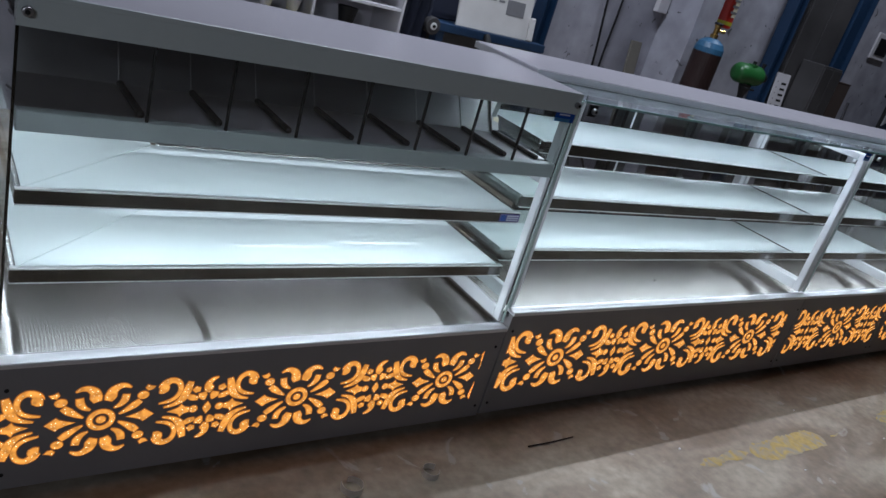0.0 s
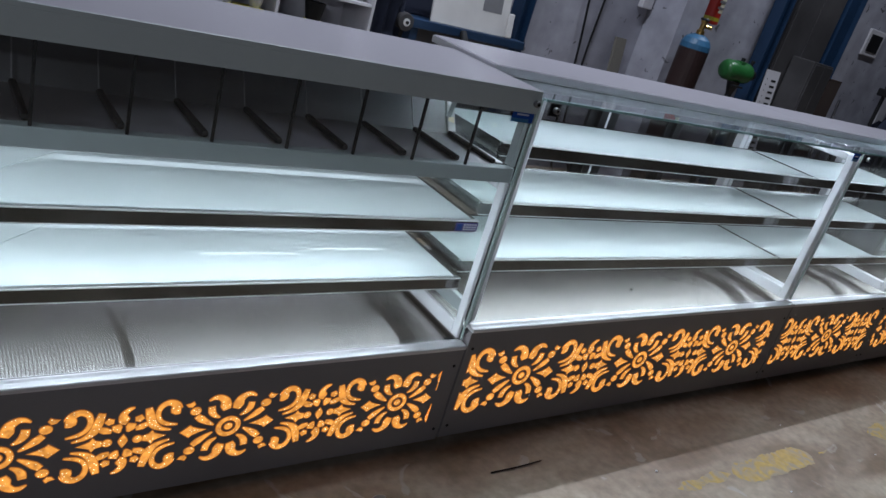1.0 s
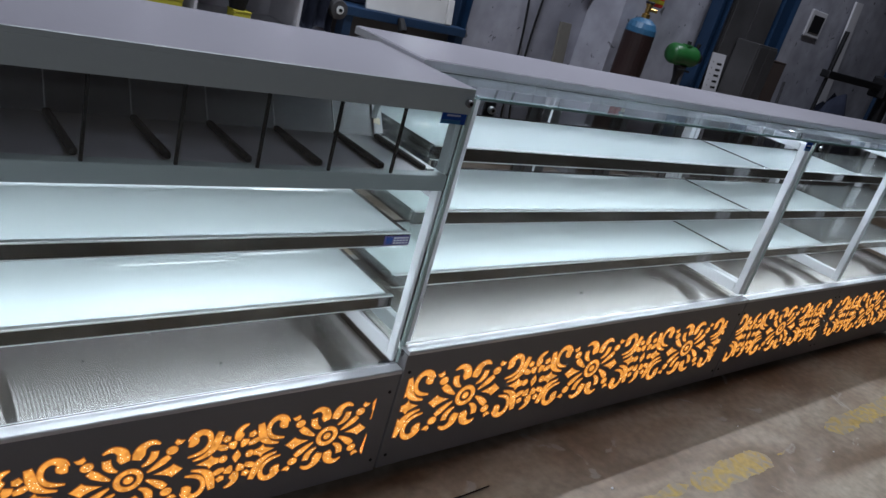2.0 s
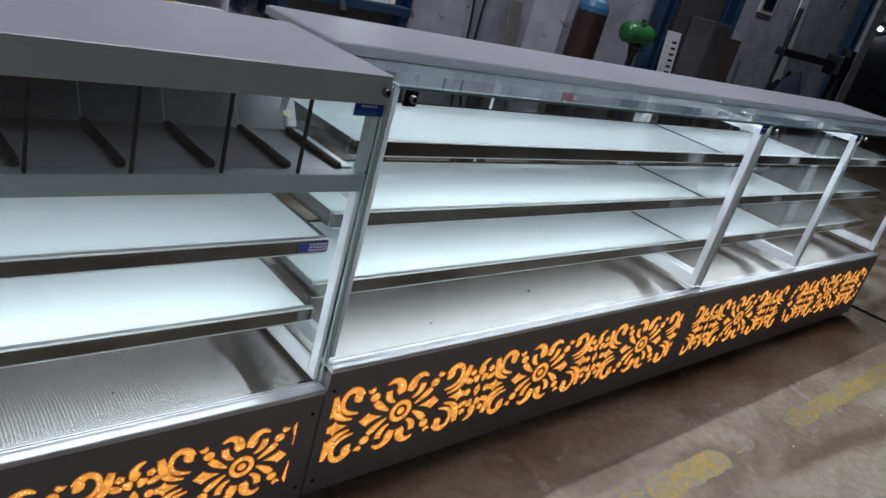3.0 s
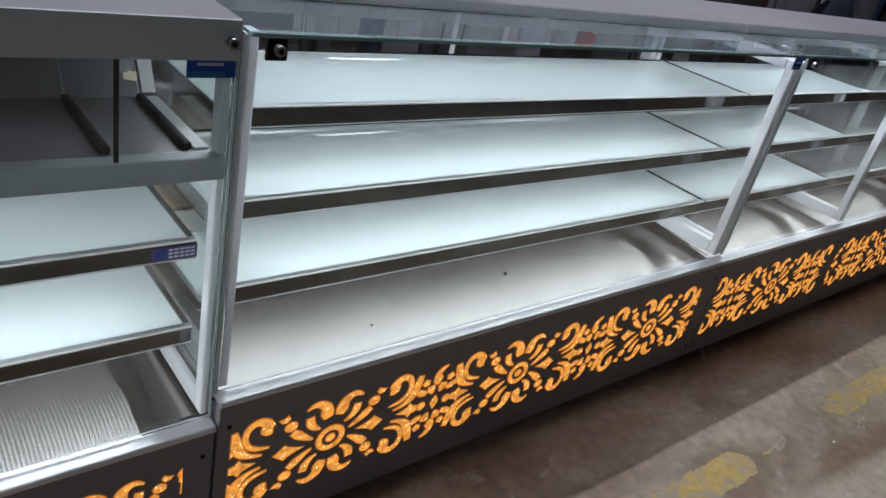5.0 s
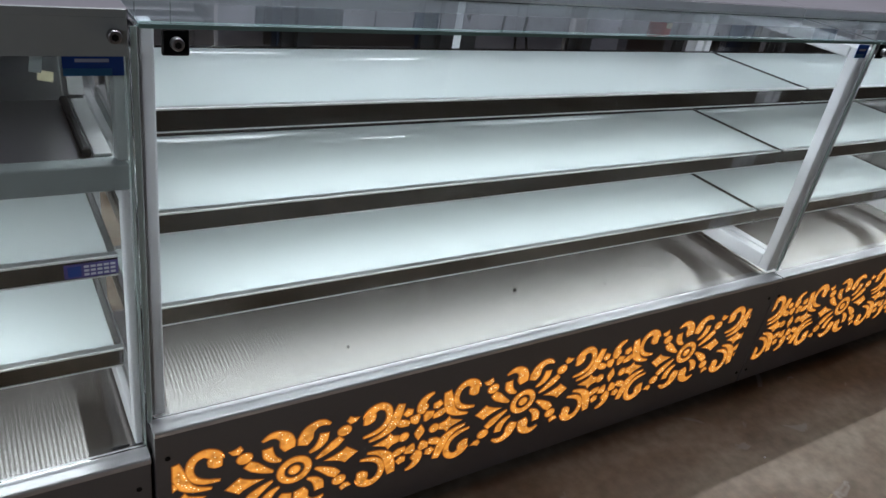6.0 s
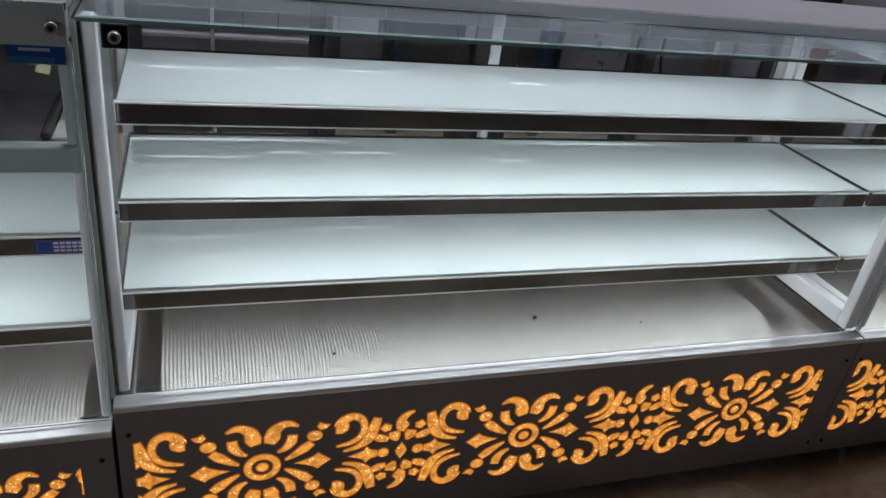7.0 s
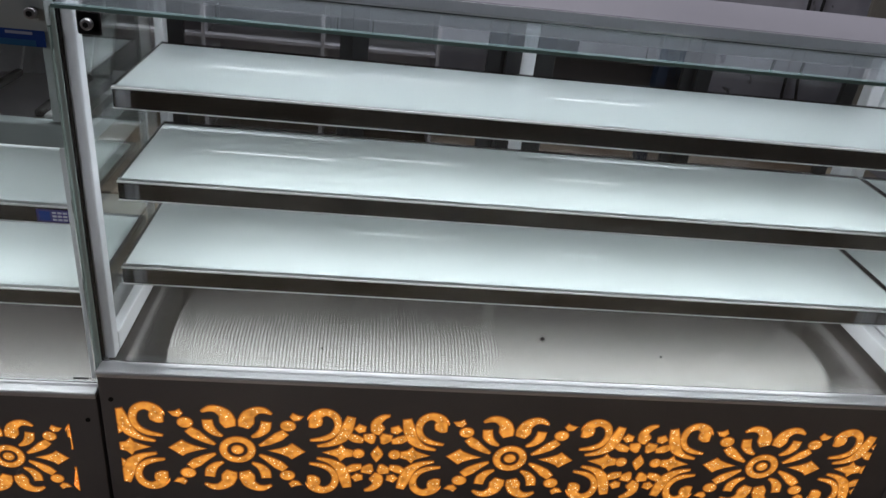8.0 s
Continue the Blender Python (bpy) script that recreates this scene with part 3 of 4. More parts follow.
def build_counter_corner(root):
    base_panel(root, lx0, lx1, 0.025, 0.3655, [0.445, 0.952, 1.46], 0.198, 0.845, 0.235, 1.593)
    part("side_panel", box((lx0, FRONT + 0.0205, 0.025), (lx0 + 0.02, 3.4, 0.353), 0.002), PANEL, root)
    part("carcass", box((lx0 + 0.021, FRONT + 0.0205, 0.05), (lx1 - 0.004, 2.0, 0.34), 0.004), PANEL, root)
    part("deck", prism([(lx0 + 0.004, 1.5025), (lx1 - 0.002, 1.5025), (lx1 - 0.002, 1.95), (0.65, 1.95), (0.65, 3.4), (lx0 + 0.004, 3.4)], 0.356, 0.366), DECK, root, "brushed steel display deck")
    lip(root, lx0, lx1, 0.3665, 0.379)
    feet(root, (0.32, 1.56), (1.56, 1.9))
    for top in (0.748, 0.559):
        corner_shelf(root, top)
    glass_pane("front_glass", root, (lx0, GLASS_Y - 0.002, 0.384), (lx1 - 0.003, GLASS_Y + 0.004, 1.1045))
    glass_pane("side_glass", root, (lx0, GLASS_Y, 0.384), (lx0 + 0.006, 3.3, 1.106))
    glass_pane("side_glass", root, (1.6508, GLASS_Y + 0.008, 0.384), (1.6545, 1.93, 1.105))
    frame_side(root, 1.6365, 1.6495, 0.384, 0.893, y1=1.965)
    part("upper_post", box((1.634, 1.50, 0.94), (1.6495, 1.53, 1.106), 0.003), FASCIA, root)
    part("beam", box((lx0 + 0.01, 1.498, 0.894), (1.650, 1.53, 0.936), 0.003), BEAM, root, "dull grey cross beam")
    s = part("bin_base", prism([(lx0 + 0.01, 1.531), (1.632, 1.531), (1.632, 1.9), (0.62, 1.9), (0.62, 3.3), (lx0 + 0.01, 3.3)], 0.905, 0.9195), SATIN, root)
    led_strip(s, 0.30, 1.57, 1.56, 0.9045, 0.021)
    led_strip_back(s, 0.275, 1.62, 3.2, 0.9045)
    # Apron added to block the batten reflections in the upper corner shelf.
    part("rear_apron", box((0.63, 1.932, 0.79), (1.632, 1.944, 0.904), 0.002), BIN_BACK, root, "apron added below the bins to keep batten reflections out")
    part("bin_floor", box((lx0 + 0.01, 1.531, 0.92), (1.632, 1.79, 0.934), 0.002), BIN, root)
    # Sloping bin back in dull grey steel.
    bm = box((lx0 + 0.01, -0.006, 0), (1.632, 0.006, 0.20), 0.002, m=pose(0, 1.785, 0.925, -33, 0, 0))
    part("bin_back", bm, BIN_BACK, root, "dull steel bin back")
    bm = box((lx0, GLASS_Y - 0.006, 1.107), (lx1 - 0.002, GLASS_Y + 0.03, 1.15), 0.0004)
    add_box(bm, (lx0, GLASS_Y - 0.006, 1.1495), (lx1 - 0.002, GLASS_Y - 0.001, 1.1612), 0.0018)
    add_box(bm, (lx0, GLASS_Y - 0.0055, 1.099), (lx1 - 0.002, GLASS_Y - 0.0025, 1.109))
    part("fascia", bm, FASCIA, root, "white coated fascia")
    part("worktop", box((lx0 - 0.01, GLASS_Y - 0.0008, 1.1502), (lx1, 1.93, 1.161), 0.0008, 2), WHITE_TOP, root, "white solid worktop")
    part("worktop_leg", box((lx0 - 0.01, 1.931, 1.1505), (0.66, 3.4, 1.161), 0.003), WHITE_TOP, root, "white solid worktop")
    for i in range(-1, 7):
        x = min(1.473 - i * 0.168, 1.598)
        seam = 1.475 - i * 0.168
        if x > 0.3:
            part("divider", box((x - 0.0075, 1.532, 0.9345), (x + 0.0075, 1.765, 0.949), 0.005), BLACK, root, "black rubber joint strip")
            part("divider_rib", box((x - 0.0012, -0.003, 0), (x + 0.0012, 0.002, 0.175), 0.0005, m=pose(0, 1.768, 0.938, -33, 0, 0)), BIN, root, "bent steel joint rib")
            if i >= 0:
                part("seam", box((seam, 1.4995, 0.9365), (seam + 0.006, 1.5055, 1.1065), 0), BLACK, root, "black glass joint")
    m = pose(0, 1.781, 0.938, -33, 0, 0)
    part("end_rim", box((1.607, 1.532, 0.9345), (1.6325, 1.77, 0.941), 0.002), BIN_RIM, root, "pale steel rim at the end of the bins")
    part("end_rim", box((1.607, -0.004, 0.004), (1.6325, -0.001, 0.175), 0.001, m=m), BIN_RIM, root, "pale steel rim at the end of the bins")
    for x in (1.647 - 0.012, 0.238):
        bolt(root, x, GLASS_Y - 0.0065, 1.128, plate=False)


build_counter_corner(corner)

# far counter with two bays
rx0, rx1, rxm = 3.479, 5.56, 4.43
far = thing("display_counter", ((rx0 + rx1) / 2, 1.8, 0), "two-bay glass display counter with one lit and one unlit bay", "display counter", "display counters in a row")


def build_counter_far(root):
    base_panel(root, rx0, rxm, 0.03, 0.4225, [3.338, 3.94, 4.542], 0.236, 1.0, 3.502, 4.40)
    base_panel(root, rxm + 0.001, rx1, 0.03, 0.4225, [4.388, 4.99, 5.592], 0.236, 1.0, 4.47, 5.50)
    counter_body(root, rx0, rx1, 0.416, 0.4235, 0.435)
    for top in (0.972, 0.782, 0.586):
        shelf(root, rx0 + 0.001, rxm - 0.002, 1.62, 1.985, top)
        shelf(root, rxm + 0.004, rx1 - 0.014, 1.62, 1.985, top, white=False)
    for a, b in ((rx0 + 0.004, rxm - 0.002), (rxm + 0.002, rx1 - 0.004)):
        glass_pane("front_glass", root, (a, GLASS_Y, 0.441), (b, GLASS_Y + 0.006, 1.138))
        glass_pane("top_glass", root, (a, GLASS_Y - 0.012, 1.139), (b, 1.718, 1.145))
    frame_side(root, rx0 + 0.002, rx0 + 0.03, 0.441, 1.12)
    frame_side(root, rxm - 0.018, rxm + 0.018, 0.441, 1.12)
    frame_side(root, rx1 - 0.034, rx1 - 0.006, 0.441, 1.12)
    rear_doors(root, rx0, rx1, 0.44, 1.14, [rx0 + 0.03, 3.95, 4.42, 4.95, rx1 - 0.03])
    s = part("worktop", box((rx0, 1.715, 1.1497), (rx1 + 0.02, 2.07, 1.173), 0.005, 3), WHITE_TOP, root, "white solid worktop")
    # Dark strip added to hold chip light out of the glass edge.
    part("edge_profile", box((rx0 + 0.004, 1.7186, 1.1365), (rx1 - 0.004, 1.7206, 1.1495), 0), DARK_METAL, s, "thin dark strip added to block light into the glass edge")
    part("edge_band", box((rx0, 1.7125, 1.1498), (rx1 + 0.02, 1.7148, 1.1708), 0.0008), POST, s, "pale front edge band")
    part("front_hem", box((rx0, 1.7125, 1.1462), (rx1 + 0.02, 1.7148, 1.1495), 0.0006), HEM, s, "bright metal hem")
    led_strip(s, rx0 + 0.03, rx1 - 0.04, 1.738, 1.1470, 0.016, 0.010)
    for x in (3.52, 4.47, 5.5):
        bolt(root, x, GLASS_Y, 1.117)


build_counter_far(far)
tape = tagged(link("adhesive_tape", box((-0.009, -0.0005, -0.055), (0.009, 0.0005, 0), 0, m=pose(1.565, 1.735, 1.052, 0, 8, 0)), FASCIA), "loose strip of pale adhesive tape on the bin back", "tape")
part("curled_end", box((-0.013, -0.0005, 0), (0.010, 0.0005, 0.017), 0, m=pose(1.572, 1.733, 0.983, -35, 12, 0)), CREAM, tape, "yellowed curled end")
x, y, z = 1.628, 1.5045, 0.3795
tagged(link("sealant_residue", box((x - 0.03, y, z - 0.0003), (x, y + 0.004, z + 0.003), 0.001), BLACK), "black smear of sealant on the steel nosing", "sealant")
for x, y, w in ((2.62, 1.68, 0.006), (2.10, 1.60, 0.003), (2.9, 1.63, 0.003), (1.2, 1.62, 0.003), (0.9, 1.70, 0.003)):
    zz = 0.4165 if x > 1.66 else 0.3665
    tagged(link("crumb", tube((x, y, zz), (x + 0.001, y + 0.001, zz + w), w, w * 0.6, n=7), BLACK), "dark crumb of dirt on the steel deck", "crumb", "crumbs on the decks")
tagged(link("power_cable", tube((5.80, 1.62, 0.008), (5.85, 1.20, 0.008), 0.008, n=10), BLACK), "black cable lying on the concrete floor", "cable")
label_sticker(1.572, GLASS_Y - 0.0025, 1.072, 0.075, 0.034)
label_sticker(3.40, GLASS_Y - 0.001, 1.10, 0.05, 0.034)
label_sticker(4.37, GLASS_Y - 0.001, 1.10, 0.05, 0.034)
st = tagged(link("sticker", box((1.555, 1.5575, 0.716), (1.635, 1.5583, 0.742), 0), PURPLE_LABEL), "violet label with white print on the shelf tray", "sticker", "stickers")
part("logo_block", box((1.560, 1.5570, 0.7195), (1.580, 1.5574, 0.7385), 0), BLUE_LABEL, st, "blue square")
for k in range(3):
    for c in range(5):
        part("print_bar", box((1.584 + c * 0.0098, 1.5570, 0.7195 + k * 0.0073), (1.5915 + c * 0.0098, 1.5574, 0.7235 + k * 0.0073), 0), LABEL_PRINT, st)



# ---- floor markings and litter ----
def floor_mark(x0, x1, y0, y1):
    """A patch of old line paint with frayed edges."""
    bm = bmesh.new()
    n = max(8, int((x1 - x0) / 0.012))
    rows = []
    for i in range(n + 1):
        x = x0 + (x1 - x0) * i / n
        near = min(i, n - i) / n * (x1 - x0)
        fade = min(1.0, 0.25 + near / 0.06)
        lo = noise.noise((x * 11, 3.1, 0)) * 0.016 + noise.noise((x * 60, 5.2, 0)) * 0.007
        hi = noise.noise((x * 10, 9.7, 0)) * 0.016 + noise.noise((x * 55, 1.2, 0)) * 0.007
        c = (y0 + y1) / 2 + lo
        half = max(0.003, (y1 - y0) / 2 * fade + hi)
        rows.append([bm.verts.new((x + 0.012 * noise.noise((x * 30, k, 2)), c + half * k, 0.0015)) for k in (-1, -0.33, 0.33, 1)])
    for a, b in zip(rows, rows[1:]):
        for k in range(3):
            bm.faces.new((a[k], b[k], b[k + 1], a[k + 1]))
    return tagged(link("floor_marking", bm, YELLOW_PAINT), "patchy worn yellow line painted on the concrete", "floor marking", kind="structure")


floor_mark(2.42, 2.72, 1.025, 1.07)
floor_mark(2.73, 3.24, 0.985, 1.08)
floor_mark(3.30, 3.37, 1.005, 1.035)
floor_mark(3.77, 5.60, 0.98, 1.075)


def curl(x, y, turn, size=0.028):
    """A curled strip of offcut tape lying on edge."""
    bm = bmesh.new()
    n = 22
    rows = []
    for i in range(n + 1):
        a = turn + i / n * 1.7 * math.pi
        r = size * (1 - 0.12 * i / n)
        rows.append([bm.verts.new((x + (r + dr) * math.cos(a), y + (r + dr) * math.sin(a), z)) for dr, z in ((0, 0), (0, 0.022), (0.0015, 0.022), (0.0015, 0))])
    for p, q in zip(rows, rows[1:]):
        for k in range(4):
            bm.faces.new((p[k], p[(k + 1) % 4], q[(k + 1) % 4], q[k]))
    bm.faces.new(rows[0])
    bm.faces.new(rows[-1])
    return tagged(link("offcut_curl", bm, TAPE), "curled beige offcut of edging tape on the floor", "offcut", "offcuts on the floor")


TAPE = mat("beige_edging", (0.42, 0.38, 0.33), 0.6, grain=0.15, scale=80)
curl(1.35, 1.265, 0.6)
curl(1.085, 1.272, 2.6, 0.032)
tagged(link("thin_rod", add_tube(tube((1.772, 1.296, 0.004), (1.88, 1.294, 0.0045), 0.0025, n=8), (1.88, 1.294, 0.0045), (1.988, 1.299, 0.004), 0.0025, 0.002, n=8), BLACK), "thin dark rod lying on the concrete floor", "rod")
for x, y, r in ((2.405, 1.14, 0.006), (2.9, 0.9, 0.005), (3.3, 1.2, 0.004), (4.4, 0.85, 0.007), (3.62, 0.93, 0.005)):
    bm = bmesh.new()
    bmesh.ops.create_icosphere(bm, subdivisions=1, radius=r, matrix=pose(x, y, r * 0.55) @ Matrix.Diagonal((1, 0.7, 0.6, 1)))
    tagged(link("plaster_crumb", bm, POST), "pale crumb of plaster on the floor", "crumb", "crumbs on the floor")

# ---- workshop behind the counters ----
BLUE_STEEL = mat("blue_painted_steel", (0.009, 0.032, 0.08), 0.45, grain=0.12, scale=30, bump=0.05, stain=0.3)
RACK_WHITE = mat("white_board", (0.55, 0.54, 0.57), 0.5, grain=0.04, scale=30, stain=0.12)
YELLOW = mat("yellow_plastic", (0.42, 0.38, 0.03), 0.4, grain=0.06, scale=50)
NAVY = mat("navy_cloth", (0.012, 0.016, 0.035), 0.9, grain=0.25, scale=180, bump=0.3)
CYL_BODY = mat("maroon_black_paint", (0.026, 0.013, 0.012), 0.4, grain=0.15, scale=30, stain=0.4)
CYL_TOP = mat("sky_blue_paint", (0.032, 0.115, 0.22), 0.4, grain=0.12, scale=40, stain=0.2)
BRASS = mat("brass", (0.55, 0.36, 0.12), 0.3, 1.0, grain=0.1, scale=60)
RED = mat("red_enamel", (0.42, 0.025, 0.015), 0.3, grain=0.08, scale=40, stain=0.1)
PAPER = mat("paper_label", (0.6, 0.56, 0.42), 0.6, grain=0.05, scale=40)
GREEN = mat("green_hammertone", (0.022, 0.115, 0.028), 0.32, grain=0.15, scale=70, bump=0.15)
GREY_CAB = mat("grey_steel_sheet", (0.075, 0.072, 0.075), 0.5, 0.3, grain=0.08, scale=20, stain=0.3)
CARD = mat("brown_cardboard", (0.045, 0.03, 0.026), 0.8, grain=0.1, scale=40)
POSTER = mat("plastic_wrapped_print", (0.60, 0.59, 0.58), 0.25, grain=0.08, scale=9, bump=0.4, stain=0.12)
INK = mat("grey_ink", (0.16, 0.16, 0.17), 0.6, grain=0.1)
GREY_WOOD = mat("grey_plank_wood", (0.15, 0.14, 0.12), 0.7, grain=0.25, scale=30, stretch=(6, 6, 0.5), bump=0.2)

tagged(link("pilaster", box((5.2, 4.05, 0), (5.46, 4.4, 5), 0.006), WALL_PAINT), "scuffed pale painted wall pier", "pier", kind="structure")
tagged(link("wall_pier", box((11.21, 4.2, 0), (11.5, 4.6, 5), 0.006), WALL_PAINT), "pale painted pier at the end of the wall", "pier", kind="structure")


def blue_column(x, w, y, h=4.95):
    root = thing("steel_column", (x, y, 0), "tall blue painted steel column against the wall", "column", "blue steel columns")
    part("web", box((x - w / 2, y - 0.004, 0), (x + w / 2, y + 0.004, h), 0.001), BLUE_STEEL, root)
    for sx in (-1, 1):
        part("flange", box((x + sx * w / 2 - 0.006, y - 0.06, 0), (x + sx * w / 2 + 0.006, y + 0.06, h), 0.002), BLUE_STEEL, root)
    return root


blue_column(3.84, 0.09, 4.3)
blue_column(6.81, 0.13, 4.3)
blue_column(7.90, 0.26, 4.3)
blue_column(11.08, 0.14, 4.3)


def storage_rack(x0, x1, y0, y1, h):
    root = thing("storage_rack", ((x0 + x1) / 2, y0, 0), "white board storage rack with half-empty pigeonholes", "rack")
    n = 3
    for i in range(n + 1):
        x = x0 + (x1 - x0) * i / n
        part("upright", box((x - 0.009, y0, 0), (x + 0.009, y1, h), 0.001), RACK_WHITE, root)
    for z in (0.15, 0.50, 0.80, 1.005, 1.30, 1.60, h - 0.02):
        for i in range(n):
            a, b = x0 + (x1 - x0) * i / n, x0 + (x1 - x0) * (i + 1) / n
            part("board", box((a + 0.0095, y0 + 0.003, z - 0.008), (b - 0.0095, y1 - 0.01, z + 0.008), 0.001), RACK_WHITE, root)
    part("back", box((x0, y1 + 0.0005, 0.05), (x1, y1 + 0.006, h), 0), RACK_WHITE, root)
    return root


storage_rack(0.76, 2.5, 4.0, 4.36, 1.85)


def cup(x, y, z, r0, r1, h, material, label, name="cup"):
    bm = bmesh.new()
    n = 20
    prof = [(r0, 0), (r1, h), (r1 - 0.004, h), (r0 - 0.004, 0.005)]
    rings = [[bm.verts.new((x + r * math.cos(2 * math.pi * i / n), y + r * math.sin(2 * math.pi * i / n), z + zz)) for i in range(n)] for r, zz in prof]
    for a, b in zip(rings, rings[1:]):
        for i in range(n):
            bm.faces.new((a[i], a[(i + 1) % n], b[(i + 1) % n], b[i]))
    bm.faces.new(rings[0][::-1])
    bm.faces.new(rings[-1])
    return tagged(link(name, bm, material), label, name)


def block(x, y, z, dx, dy, dz, material, label, name="box"):
    root = tagged(link(name, box((x - dx / 2, y - dy / 2, z), (x + dx / 2, y + dy / 2, z + dz), 0.005), material), label, name)
    part("lid", box((x - dx / 2 - 0.002, y - dy / 2 - 0.002, z + dz + 0.0005), (x + dx / 2 + 0.002, y + dy / 2 + 0.002, z + dz + 0.012), 0.003), material, root)
    return root


block(2.18, 4.06, 0.8085, 0.10, 0.09, 0.035, YELLOW, "yellow plastic box on the rack board", "plastic box")
cup(2.165, 4.06, 0.8565, 0.042, 0.062, 0.10, BLACK, "black tapered pot standing on a yellow box", "pot")
block(1.76, 4.06, 0.8085, 0.2, 0.1, 0.04, YELLOW, "yellow plastic box on the rack board", "plastic box")
cup(1.82, 4.06, 0.8615, 0.03, 0.045, 0.07, RACK_WHITE, "white cup standing on a yellow box")
cup(1.66, 4.06, 0.8615, 0.03, 0.035, 0.06, RACK_WHITE, "white cup standing on a yellow box")


def hanging_cloth(x, y, z0, z1, w):
    bm = bmesh.new()
    nx, nz = 16, 14
    g = []
    for j in range(nz + 1):
        t = j / nz
        row = []
        for i in range(nx + 1):
            s = i / nx - 0.5
            ww = w * (0.45 + 0.55 * min(1, t * 1.6))
            row.append(bm.verts.new((x + s * ww + 0.01 * math.sin(t * 5), y - 0.025 * math.cos(s * 19 + t * 2) - 0.02 * t, z1 - (z1 - z0) * t + 0.02 * math.sin(s * 8) * t)))
        g.append(row)
    for j in range(nz):
        for i in range(nx):
            bm.faces.new((g[j][i], g[j][i + 1], g[j + 1][i + 1], g[j + 1][i]))
    bmesh.ops.solidify(bm, geom=bm.faces[:], thickness=0.01)
    return link("cloth", bm, NAVY, smooth=True)


coat = tagged(hanging_cloth(2.64, 4.08, 0.82, 1.5, 0.22), "dark navy work coat hanging beside the rack", "coat")


def blue_machine():
    root = thing("sheet_roller", (3.3, 4.15, 0), "blue steel frame machine with a bearing wheel at its end", "machine")
    for x in (2.86, 3.72):
        part("leg", box((x - 0.03, 4.08, 0), (x + 0.03, 4.16, 0.93), 0.004), BLUE_STEEL, root)
    part("cross_bar", box((2.80, 4.07, 0.93), (3.76, 4.17, 0.985), 0.005), BLUE_STEEL, root, "blue cross bar")
    hub = part("bearing", tube((2.765, 4.14, 0.955), (2.765, 4.035, 0.955), 0.055, n=24, bevel=0.006), GREY_CAB, root, "round bearing hub")
    part("washer", tube((2.765, 4.0345, 0.955), (2.765, 4.030, 0.955), 0.024, n=20, bevel=0.001), HEM, hub, "bright ring")
    part("shaft", tube((2.765, 4.0295, 0.955), (2.765, 4.02, 0.955), 0.010, n=14), BLACK, hub)
    part("knob", tube((3.22, 4.02, 0.90), (3.22, 4.069, 0.97), 0.03, 0.022, n=16, bevel=0.004), BLACK, root)
    part("dust_cover", box((2.80, 4.17, 0.35), (3.74, 4.20, 0.925), 0.006), GREY_CAB, root)
    # Closed dark plate behind the frame.
    part("back_plate", box((2.80, 4.30, 0.985), (3.30, 4.33, 1.9), 0.004), NAVY, root, "dark plate behind the machine")
    part("deck_plate", box((2.80, 4.171, 0.94), (3.74, 4.36, 0.98), 0.003), BLUE_STEEL, root)
    return root


blue_machine()


def print_board():
    m = pose(3.28, 4.10, 0.9855, -9, 0, 0)
    root = tagged(link("print_board", box((-0.31, -0.008, 0), (0.31, 0.008, 0.46), 0.003, m=m), POSTER), "white printed board wrapped in clear plastic on the machine", "board")
    for r in range(3):
        for c in range(4):
            part("print_bar", box((-0.22 + c * 0.075, -0.0095, 0.21 + r * 0.055), (-0.17 + c * 0.075, -0.0083, 0.225 + r * 0.055), 0, m=m), INK, root)
    part("picture", box((0.08, -0.0095, 0.14), (0.24, -0.0083, 0.24), 0, m=m), INK, root, "dark printed picture")
    part("tape_flap", box((0.295, -0.03, -0.0), (0.345, -0.009, 0.16), 0.008, m=m), POSTER, root, "crumpled plastic flap")
    return root


print_board()


def cable(xs, label):
    cu = bpy.data.curves.new("cable", "CURVE")
    cu.dimensions, cu.bevel_depth, cu.bevel_resolution = "3D", 0.009, 3
    sp = cu.splines.new("BEZIER")
    sp.bezier_points.add(len(xs) - 1)
    for p, co in zip(sp.bezier_points, xs):
        p.co = co
        p.handle_left_type = p.handle_right_type = "AUTO"
    ob = new("cable", cu)
    cu.materials.append(BLACK)
    return tagged(ob, label, "cable", "cables on the wall")


cable([(4.44, 4.38, 4.95), (4.46, 4.38, 3.0), (4.50, 4.38, 1.5), (4.58, 4.38, 0.9), (4.60, 4.375, 0.3), (4.7, 4.37, 0.012)], "thin black cable hanging down the wall")
cable([(4.66, 4.38, 4.95), (4.64, 4.38, 2.6), (4.67, 4.38, 1.4), (4.66, 4.38, 0.9), (4.7, 4.375, 0.3), (4.9, 4.37, 0.012)], "thin black cable hanging down the wall")
tagged(link("plank", box((-0.06, -0.012, 0), (0.06, 0.012, 1.16), 0.003, m=pose(4.97, 4.22, 0.005, -7, 0, 0)), GREY_WOOD), "grey wooden plank leaning on the wall", "plank")
duct = tagged(link("conduit", box((5.30, 4.345, 1.42), (5.42, 4.398, 3.4), 0.008, m=pose(-0.24, 0, 0)), RACK_WHITE), "pale conduit box fixed on the wall", "conduit")


def lathe(prof, x, y, n=28):
    bm = bmesh.new()
    rings = [[bm.verts.new((x + r * math.cos(2 * math.pi * i / n), y + r * math.sin(2 * math.pi * i / n), z)) for i in range(n)] for r, z in prof]
    for a, b in zip(rings, rings[1:]):
        for i in range(n):
            bm.faces.new((a[i], a[(i + 1) % n], b[(i + 1) % n], b[i]))
    bm.faces.new(rings[0][::-1])
    bm.faces.new(rings[-1])
    return bm


